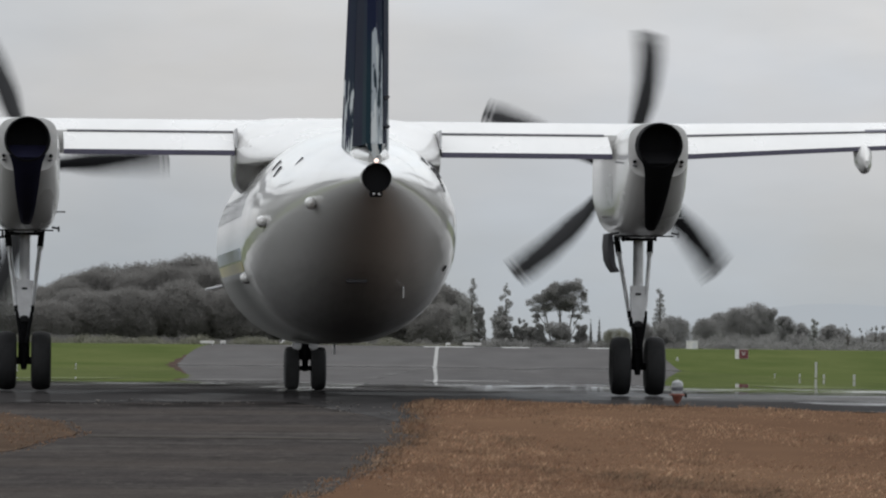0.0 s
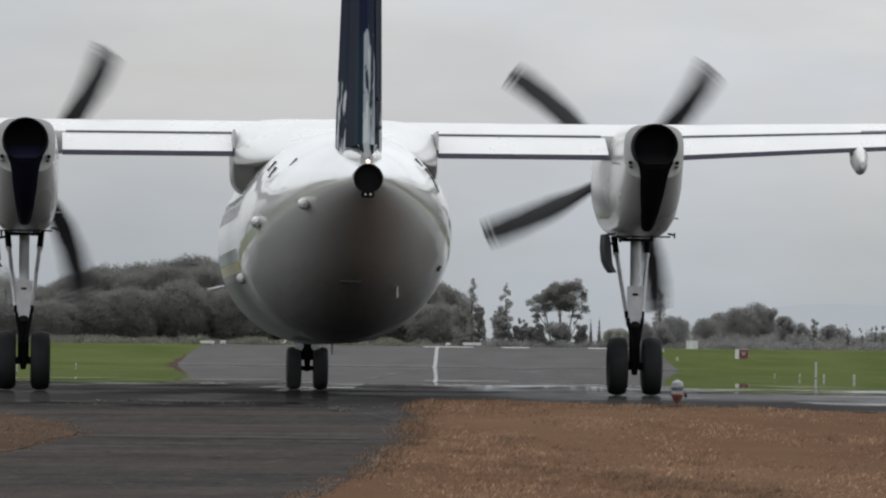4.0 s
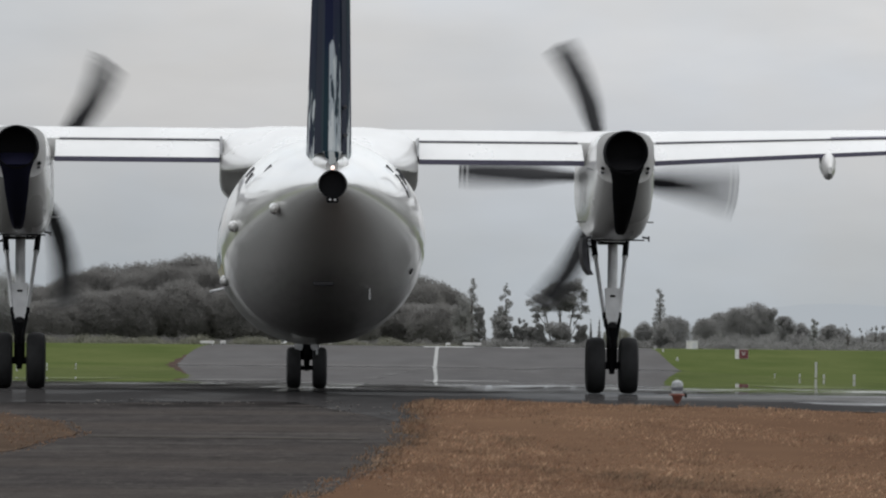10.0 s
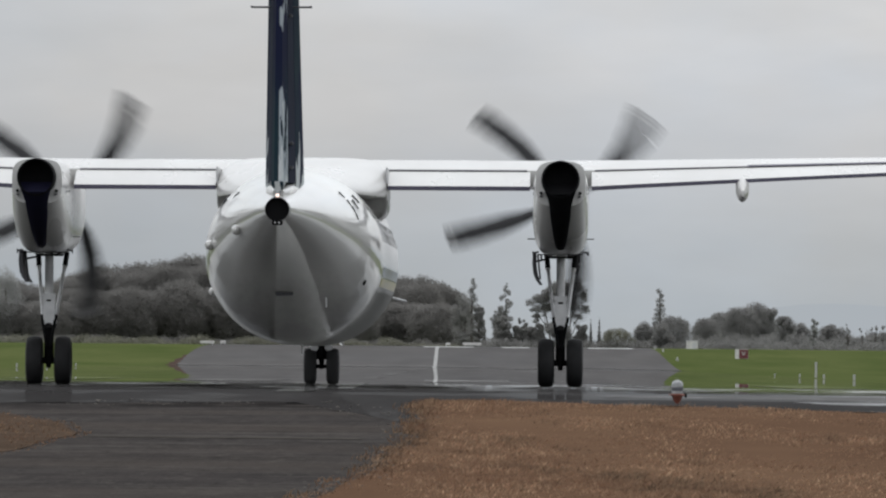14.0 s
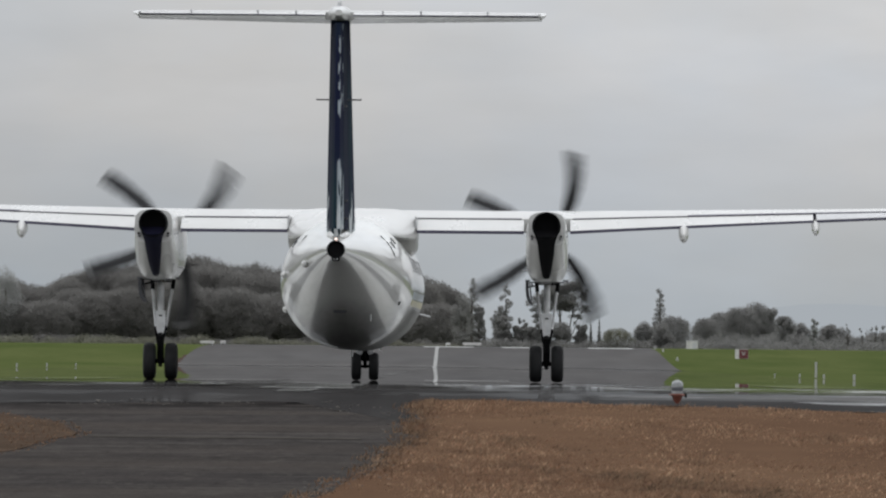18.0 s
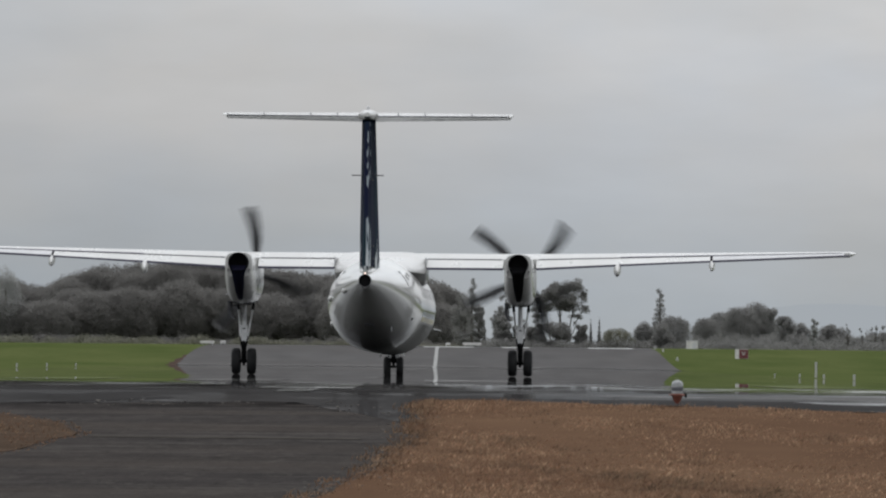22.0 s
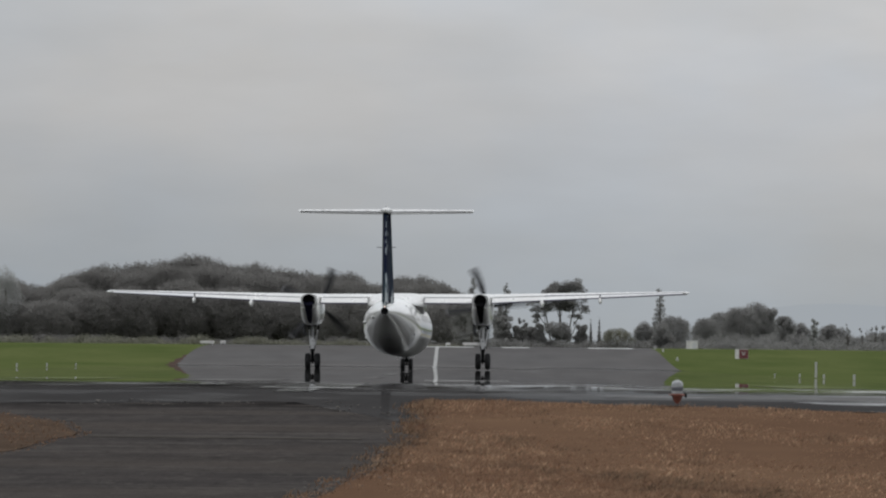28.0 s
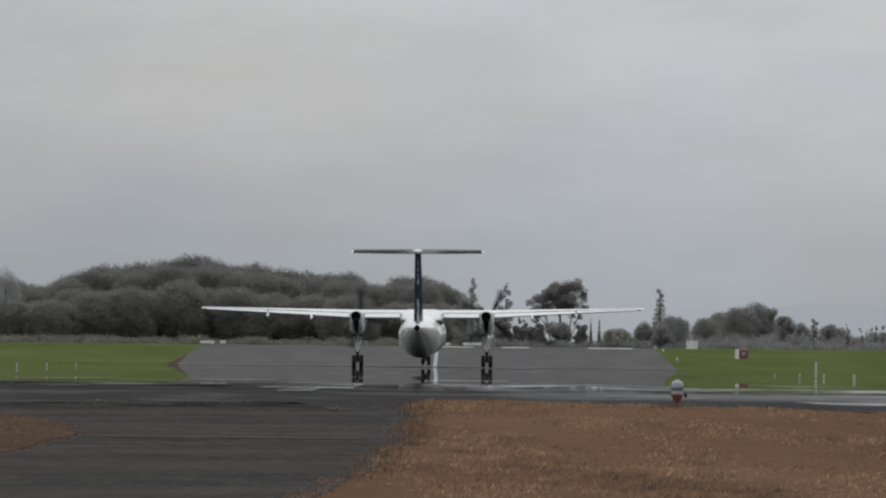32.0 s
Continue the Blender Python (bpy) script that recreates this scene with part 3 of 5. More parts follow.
def on_edge(rng, count):
    y = 64 + 57 * rng.random(count)
    e = np.array([road_edges(v)[1] for v in y])
    patch = np.array([noise.noise((3.0, v * 0.9, 0.0)) for v in y])
    return np.c_[e - 0.02 + 0.16 * patch + rng.normal(size=count) * 0.09, y]


blades("dry_grass", 9000, on_edge, 0.05, DEADGRASS, "straggling brown grass over the road's edge", 9)
blades("dry_grass", 30000, on_left, 0.034, DEADGRASS, "dry straw-brown grass blades along the road", 6)


# ---- broken asphalt and gravel where the road meets the runway ----
def gravel():
    rng = random.Random(4)
    bm = bmesh.new()
    for i in range(760):
        if rng.random() < 0.5:
            y = rng.uniform(104, 120)
            x = rng.uniform(-4.6, -0.3)
            if y < road_end(x) - 2.5:
                continue
            if abs(noise.noise((x * 0.8, y * 0.5, 5))) > 0.13:
                continue
        else:
            y = rng.uniform(68, 119)
            x = road_edges(y)[1] + rng.gauss(-0.05, 0.12)
        s = rng.uniform(0.006, 0.02)
        m = Matrix.Translation((x, y, height(x, y) + 0.024)) @ Euler((rng.uniform(-0.2, 0.2), rng.uniform(-0.2, 0.2), rng.random() * 6)).to_matrix().to_4x4() @ Matrix.Diagonal((s * 1.5, s * 1.3, s * 0.35, 1))
        bmesh.ops.create_icosphere(bm, subdivisions=1, radius=1.0, matrix=m)
    ob = new("gravel", finish("gravel", bm, GRAVEL, False))
    return tagged(ob, "pale loose gravel and asphalt crumbs on the road edge", "gravel", "", "stuff")


gravel()


# ---- trees ----
def leaf_cloud(name, blobs, count, size, material, seed, tall=0.0, loose=0.9):
    """A crown of many small leaf clumps, thickest towards the outside of its blobs; loose: how far they turn away from the crown's surface."""
    rng = np.random.default_rng(seed)
    vol = np.array([b[3] * b[4] * b[5] for b in blobs]) ** 0.75
    pick = rng.choice(len(blobs), count, p=vol / vol.sum())
    b = np.array(blobs)[pick]
    d = rng.normal(size=(count, 3))
    d /= np.linalg.norm(d, axis=1)[:, None]
    inner = rng.random(count) < 0.22
    r = rng.random(count) ** 0.16 * np.where(inner, 0.75, 1.0)
    c = b[:, :3] + d * b[:, 3:] * r[:, None] * (0.88 + 0.18 * rng.random(count))[:, None]
    face = d / b[:, 3:] * b[:, 3:].mean(1)[:, None] + rng.normal(size=(count, 3)) * loose
    u = np.cross(face, rng.normal(size=(count, 3)))
    u /= np.linalg.norm(u, axis=1)[:, None]
    w = np.cross(face, u)
    w /= np.linalg.norm(w, axis=1)[:, None]
    s = (size * (0.5 + rng.random(count)) * np.where(inner, 1.7, 1.0))[:, None]
    k = (0.4 + 0.4 * rng.random(count))[:, None]
    v = np.stack([c - u * s, c - w * s * k, c + u * s, c + w * s * k], 1)
    if tall:
        v[:, :, 2] *= tall / np.quantile(v[:, :, 2], 0.99)
    me = bpy.data.meshes.new(name)
    me.from_pydata(v.reshape(-1, 3).tolist(), [], (np.arange(count)[:, None] * 4 + np.arange(4)).tolist())
    me.materials.append(material)
    return me


# the clumps of the large open tree: across, up, radius
CLUMPS = [(-5.0, 10.2, 0.9), (-3.6, 12.0, 1.2), (-1.8, 13.5, 1.3), (-0.1, 13.8, 1.4), (1.7, 14.1, 1.4), (3.6, 14.7, 1.3), (-0.7, 11.9, 1.7), (2.3, 11.9, 1.7),
          (5.1, 12.4, 0.9), (5.3, 10.1, 0.85), (-2.9, 9.9, 1.1), (3.9, 8.4, 0.8), (-4.4, 8.2, 0.8), (0.9, 10.2, 1.2)]


def tree(kind, tall, wide, leaf, seed, label, group="far trees"):
    """A tree about its foot: trunk, limbs and crown."""
    rng = random.Random(seed)
    root = thing("tree", label, "tree", group)
    lean = 0.03 * wide
    trunk = merge(rod((0, 0, -0.4), (lean, 0, tall * 0.45), 0.022 * tall, 0.016 * tall, 8), rod((lean, 0, tall * 0.44), (0.0, 0.0, tall * (0.8 if kind != "pine" else 0.97)), 0.016 * tall, 0.005 * tall, 8))
    part("trunk", trunk, BARK, root)
    blobs, fit = [], tall
    if kind == "broad":
        low = tall * 0.06
        for i in range(34):
            a, q = rng.random() * 6.28, math.sqrt(rng.random())
            z = low + (tall - low) * (0.08 + 0.80 * rng.random())
            rr = wide * 0.5 * math.sqrt(max(0.05, 1 - ((z / tall - 0.42) / 0.62) ** 2))
            s = rng.uniform(0.17, 0.27) * min(wide, 0.7 * tall)
            blobs.append((math.cos(a) * rr * q * 0.8, math.sin(a) * rr * q * 0.8, min(z, tall - s * 0.8), s, s, s * 0.85))
        count, size = 14000, 0.10
    elif kind == "dome":
        for i in range(70):
            u, a = -0.8 + 1.78 * (i + 0.5) / 70, 2.39996 * i + rng.uniform(-0.3, 0.3)
            q = math.sqrt(1 - u * u) * rng.uniform(0.85, 1.05)
            s = rng.uniform(0.11, 0.17) * tall
            blobs.append((math.cos(a) * q * wide * 0.44, math.sin(a) * q * wide * 0.44, tall * (0.52 + 0.37 * u * rng.uniform(0.95, 1.04)), s, s, s * 0.8))
        count, size = 30000, 0.0085 * tall
    elif kind == "gum":
        for x, z, r in CLUMPS:
            for i in range(12):
                p = [rng.gauss(0, 0.6 * r) for j in range(3)]
                s = r * rng.uniform(0.48, 0.85)
                blobs.append((x + p[0], p[1], z + 0.8 * p[2], s * 1.15, s, s * 0.8))
        for i in range(46):
            a, q, h = rng.random() * 6.28, rng.random() ** 0.5, rng.uniform(-1, 1)
            w = math.sqrt(1 - h * h) * q
            s = rng.uniform(0.45, 0.95)
            blobs.append((0.4 + 4.5 * w * math.cos(a), 2.6 * w * math.sin(a), 12.2 + 2.2 * h, s * 1.15, s, s * 0.8))
        count, size, fit = 36000, 0.095, 0.0
    elif kind == "open":
        for i in range(20):
            a, q = rng.random() * 6.28, 0.35 + 0.65 * rng.random()
            z = tall * (0.3 + 0.64 * rng.random())
            rr = wide * 0.46 * math.sqrt(max(0.08, 1 - ((z / tall - 0.65) / 0.5) ** 2))
            s = rng.uniform(0.10, 0.18) * wide
            blobs.append((math.cos(a) * rr * q, math.sin(a) * rr * q, min(z, tall - s), s * 1.1, s, s * 1.2))
        count, size = 1300, 0.07
    elif kind == "poplar":
        for i in range(26):
            t = i / 25
            s = wide * 0.5 * (0.45 + 0.8 * math.sin(math.pi * min(1, 0.12 + t * 0.85)))
            blobs.append((rng.gauss(0, wide * 0.2), rng.gauss(0, wide * 0.2), tall * (0.10 + 0.88 * t), s * rng.uniform(0.45, 0.75), s * 0.6, tall * rng.uniform(0.03, 0.055)))
        count, size = 4600, 0.10
    elif kind == "cone":
        for i in range(9):
            t = i / 8
            s = wide * 0.5 * (1.02 - t)
            blobs.append((0, 0, tall * (0.1 + 0.88 * t), s + 0.05, s + 0.05, tall * 0.08))
        count, size = 2200, 0.09
    else:
        for i in range(13):
            t = i / 12
            s = wide * 0.55 * (1.0 - 0.66 * t)
            for j in range(5):
                a = rng.random() * 6.28
                blobs.append((math.cos(a) * s * 0.6, math.sin(a) * s * 0.6, tall * (0.2 + 0.77 * t) - 0.15 * s, s * 0.62, s * 0.6, tall * rng.uniform(0.03, 0.05)))
        count, size = 6500, 0.09
    if kind in ("broad", "open", "dome"):
        for b in blobs[:6]:
            limb = rod((0, 0, tall * rng.uniform(0.25, 0.45)), b[:3], 0.010 * tall, 0.004 * tall, 6)
            part("limb", limb, BARK, root)
    if kind == "gum":
        for i, (x, z, r) in enumerate(CLUMPS):
            stem = min((-3.2, 0.0, 3.4), key=lambda v: abs(v - x))
            part("limb", rod((0.85 * stem, 0, max(3.5, z - 3.5)), (x, 0, z), 0.09, 0.04, 6), BARK, root)
        for stem in (-3.2, 3.4):
            part("stem", rod((0.3 * stem, 0, 0), (0.9 * stem, 0, 10.5), 0.2, 0.09, 7), BARK, root)
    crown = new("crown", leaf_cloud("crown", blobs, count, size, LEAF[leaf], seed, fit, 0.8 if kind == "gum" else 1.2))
    crown.parent = root
    return root


def put(root, x, y, turn=0.0, base=None):
    root.matrix_basis = pose(x, y, height(x, y) if base is None else base, 0, 0, turn)
    return root


KINDS = {"d": ("dome", "full rounded broad-leaved tree at the airfield's edge"), "b": ("broad", "dark green broad-leaved tree at the airfield's edge"), "o": ("open", "thin half-bare tree with a wispy crown"),
         "p": ("poplar", "slim upright tree with an airy ragged crown"), "c": ("cone", "small dark conifer in the hedge"), "n": ("pine", "tall tiered pine above the hedge"), "g": ("gum", "tall spreading tree with clumped foliage and gaps between its limbs")}
# place across, place along, height, width, kind, leaf colour
SINGLE = [(-91.6, 2060, 17.3, 8.7, "b", 3), (4.3, 2020, 12.6, 5.1, "b", 0), (5.8, 2010, 15.7, 2.8, "p", 0), (7.2, 2000, 10.1, 2.8, "b", 0), (8.3, 1990, 6.8, 1.6, "c", 0), (12.7, 2000, 14.5, 2.5, "p", 0),
          (10.9, 2004, 10.1, 2.8, "p", 0), (12.0, 1990, 8.1, 3.9, "b", 0), (14.9, 1990, 6.3, 2.7, "b", 0), (16.3, 1994, 7.7, 1.8, "p", 0), (17.5, 1990, 6.1, 3.0, "b", 0), (23.4, 2000, 15.9, 12.0, "g", 0),
          (22.9, 1990, 7.1, 6.8, "b", 0), (19.4, 1988, 6.7, 2.7, "b", 0), (28.0, 1990, 6.6, 3.0, "b", 0), (29.8, 1990, 7.1, 1.6, "c", 0), (31.5, 1990, 7.3, 1.6, "c", 0),
          (35.0, 1985, 5.9, 6.8, "d", 1), (40.7, 1995, 7.1, 3.9, "d", 0), (43.9, 2000, 13.9, 3.6, "n", 2), (46.5, 1990, 8.4, 6.4, "d", 0), (44.1, 1985, 6.8, 4.6, "b", 0),
          (55.2, 2070, 8.4, 5.9, "d", 2), (59.1, 2090, 9.7, 7.2, "d", 2), (62.9, 2080, 10.8, 7.9, "d", 2), (66.9, 2100, 11.6, 6.7, "d", 2), (68.8, 2080, 10.7, 3.1, "b", 2),
          (70.7, 2040, 8.9, 3.5, "b", 0), (74.5, 2060, 7.4, 4.3, "b", 2), (75.2, 2000, 8.2, 1.8, "p", 3), (79.4, 2040, 7.2, 4.0, "b", 0), (82.4, 2050, 6.5, 4.2, "b", 2), (82.1, 2000, 7.4, 1.5, "o", 2),
          (85.6, 2010, 6.6, 1.6, "o", 2), (87.6, 2000, 7.1, 1.8, "o", 2), (89.8, 2010, 7.2, 1.6, "o", 2), (90.7, 2050, 5.8, 5.9, "b", 2), (85.6, 2040, 4.7, 7.0, "b", 2), (95.2, 2060, 6.8, 5.9, "b", 2)]
for i, (x, y, h, w, k, c) in enumerate(SINGLE):
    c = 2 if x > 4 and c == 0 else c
    w *= 1.4 if x > 68 and k == "b" else 1
    put(tree(KINDS[k][0], h, w, c, 40 + i, KINDS[k][1]), x, y, 0 if k == "g" else 37 * i)

# the skyline of the wood: place across and height, at 2120 m
SKYLINE = [(-112, 18), (-92, 15), (-90.0, 13.7), (-89.1, 13.9), (-88.2, 14.4), (-87.4, 13.5), (-86.3, 14.2), (-85.1, 15.4), (-83.3, 15.9), (-80.9, 15.7), (-79.7, 16.9), (-77.9, 17.9), (-75.4, 19.0),
           (-73.4, 18.6), (-72.1, 18.0), (-69.4, 18.7), (-66.3, 18.6), (-62.1, 19.1), (-59.0, 19.9), (-56.6, 20.6), (-53.0, 20.6), (-50.3, 20.1), (-48.3, 19.2), (-46.6, 19.4), (-44.4, 18.5),
           (-40.8, 18.9), (-37.1, 18.4), (-34.7, 17.7), (-31.0, 17.2), (-29.2, 17.5), (-27.1, 16.8), (-22.5, 16.8), (-18.9, 17.4), (-17.1, 16.8), (-15.6, 15.0), (-13.8, 14.5), (-12.5, 15.4),
           (-11.3, 16.6), (-5.5, 16.3), (0.0, 16.5), (1.4, 14.5), (4, 12)]


def skyline(x):
    for (a, p), (b, q) in zip(SKYLINE, SKYLINE[1:]):
        if a <= x <= b:
            return p + (q - p) * (x - a) / (b - a)
    return 12.0


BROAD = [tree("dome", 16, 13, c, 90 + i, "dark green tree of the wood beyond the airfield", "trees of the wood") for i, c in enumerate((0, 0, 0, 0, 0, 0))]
used = set()
rng = random.Random(12)


def wood_row(depth, share, step, wide, slack):
    """One row of the wood; its crowns reach a share of the skyline."""
    x = -111.0
    while x < 1.6:
        src = BROAD[rng.randrange(6)]
        px = x + rng.uniform(-0.3, 0.3) * step
        top = min(skyline(px + d * 0.36 * wide) for d in (-0.7, 0, 0.7)) if share == 1 else skyline(px)
        h = (top + 0.35) * share * depth / 2120 * rng.uniform(slack, 1.0)
        m = pose(px, depth + rng.uniform(-12, 12), 0.4, 0, 0, rng.uniform(0, 360)) @ Matrix.Diagonal((wide / 13, wide / 13, h / 16, 1))
        if src.name in used:
            copy_thing(src, m @ Matrix.Diagonal((1 / src.scale[0], 1 / src.scale[1], 1 / src.scale[2], 1)))
        else:
            used.add(src.name)
            src.matrix_basis = m
        x += step


wood_row(2150, 1.0, 2.3, 7.6, 0.985)
wood_row(2110, 0.93, 3.4, 10.5, 0.95)
wood_row(2070, 0.74, 4.2, 12.5, 0.88)


def hedge(name, x0, x1, y, low, high, width, leaf, label, seed):
    r = random.Random(seed)
    blobs, x = [], x0
    while x < x1:
        h = r.uniform(low, high)
        blobs.append((x, y + r.uniform(-4, 4), h * 0.45 + 0.2, width * r.uniform(0.7, 1.3), 2.0, h * 0.52))
        x += width * 0.9
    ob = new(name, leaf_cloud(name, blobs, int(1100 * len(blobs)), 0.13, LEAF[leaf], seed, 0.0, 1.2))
    return tagged(ob, label, "hedge", "", "stuff")


hedge("hedge", -112, 4, 1990, 2.6, 4.6, 2.6, 1, "olive green scrub at the foot of the wood", 3)
hedge("hedge", -112, 40, 2040, 3.4, 4.6, 2.6, 0, "dark hedge along the airfield's far edge", 8)
hedge("hedge", 52, 108, 2030, 4.4, 6.2, 2.2, 2, "ragged grey-green hedge behind the far trees", 10)
hedge("hedge", 67, 108, 2055, 5.2, 7.0, 1.5, 2, "taller ragged hedge behind the far trees", 11)
hedge("hedge", 8, 105, 1985, 3.4, 4.5, 2.6, 2, "dark hedge along the airfield's far edge", 9)


def far_hills():
    bm = bmesh.new()
    rows = []
    for j, (dy, f) in enumerate(((0, 0.0), (120, 0.75), (260, 1.0), (420, 0.0))):
        row = []
        for i in range(61):
            x = -420 + 14 * i
            z = 9 + 19 * smoothstep((x - 60) / 130) + 4 * noise.noise((x * 0.012, 2.0, 0)) + 1.2 * noise.noise((x * 0.06, 7.0, 0))
            row.append(bm.verts.new((x, 4350 + dy, -4 + f * (z + 4))))
        rows.append(row)
    for a, b in zip(rows, rows[1:]):
        for i in range(60):
            bm.faces.new((a[i], a[i + 1], b[i + 1], b[i]))
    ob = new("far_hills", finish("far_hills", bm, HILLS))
    return tagged(ob, "pale blue-grey hills in the far distance", "hills", "", "structure")


far_hills()


# ---- the airliner: x right, y towards the nose, z up, its origin on the ground between the main wheels ----
GEAR_X = 4.03
HUB = (4.75, 3.02)
# station, half width, top, bottom
BODY = [(11.62, 0.03, 1.66, 1.60), (11.45, 0.32, 1.95, 1.34), (11.0, 0.66, 2.30, 1.10), (10.2, 0.98, 2.72, 0.88), (9.2, 1.20, 3.10, 0.72), (8.0, 1.32, 3.28, 0.65),
        (7.0, 1.345, 3.33, 0.64), (4.0, 1.345, 3.33, 0.64), (0.0, 1.345, 3.33, 0.64), (-3.0, 1.345, 3.33, 0.64), (-5.2, 1.345, 3.325, 0.64), (-6.2, 1.33, 3.31, 0.70), (-7.1, 1.285, 3.27, 0.84),
        (-8.0, 1.21, 3.22, 1.05), (-9.0, 1.08, 3.16, 1.32), (-10.0, 0.92, 3.09, 1.59), (-11.0, 0.74, 3.0, 1.85), (-12.0, 0.55, 2.92, 2.08), (-13.0, 0.36, 2.82, 2.28), (-13.5, 0.26, 2.77, 2.36), (-13.9, 0.19, 2.73, 2.42)]


def body_at(y):
    """Half width, top and bottom of the body at a station."""
    for (a, *p), (b, *q) in zip(BODY, BODY[1:]):
        if b <= y <= a:
            t = (a - y) / (a - b)
            return [u + (v - u) * t for u, v in zip(p, q)]
    return BODY[-1][1:]


def body_point(y, ang):
    """A point of the body's skin; ang from the right-hand side upwards, in degrees."""
    hw, top, low = body_at(y)
    c = (top + low) / 2
    return Vector((hw * math.cos(radians(ang)), y, c + (top - low) / 2 * math.sin(radians(ang))))


def airfoil(x, le, te, ztop, thick, sink, lo=0.0, hi=1.0, n=9):
    """A slice of a wing section between two shares of its chord, as a closed loop in the y-z plane."""
    c = le - te

    def top(s):
        return ztop - thick * 0.5 * (1 - min(1, s / 0.33)) ** 2 - sink * max(0, (s - 0.33) / 0.67) ** 1.4

    def low(s):
        t = thick * (1 - (1 - min(1, s / 0.3)) ** 2 * 0.5) * (1 - 0.86 * max(0, (s - 0.3) / 0.7) ** 1.2)
        return top(s) - max(0.02, t) * (1 if s > 0.02 else 0.15)

    ss = [lo + (hi - lo) * i / n for i in range(n + 1)]
    return [(x, le - s * c, top(s)) for s in ss] + [(x, le - s * c, low(s)) for s in reversed(ss)]


def wing_station(x):
    """Leading edge, trailing edge, crest height, thickness and droop at a span station."""
    t = max(0.0, (abs(x) - 4.0) / 9.65)
    return 1.15 - 0.42 * t, -1.95 + 1.43 * t, 3.575 + 0.15 * t, 0.44 - 0.28 * t, (0.46 if abs(x) > 4.2 else 0.435) - 0.36 * t ** 0.9


def wing_piece(x0, x1, lo, hi, drop=0.0, n=4):
    rings = []
    for i in range(n + 1):
        x = x0 + (x1 - x0) * i / n
        le, te, z, th, sink = wing_station(x)
        rings.append([(p[0], p[1], p[2] - drop) for p in airfoil(x, le, te, z, th, sink, lo, hi)])
    return loft(rings)


def lip(x0, x1, deep, n=4):
    """The trailing lip under a flap; the underside's shade is put into its dark colour."""
    rings = []
    for i in range(n + 1):
        x = x0 + (x1 - x0) * i / n
        le, te, z, th, sink = wing_station(x)
        zt = z - sink - 0.012
        d = deep * (1 - 0.45 * max(0, (abs(x) - 4) / 9.65))
        rings.append([(x, te - 0.012, zt), (x, te - 0.02, zt - d), (x, te + 0.16, zt - d), (x, te + 0.16, zt)])
    return loft(rings)


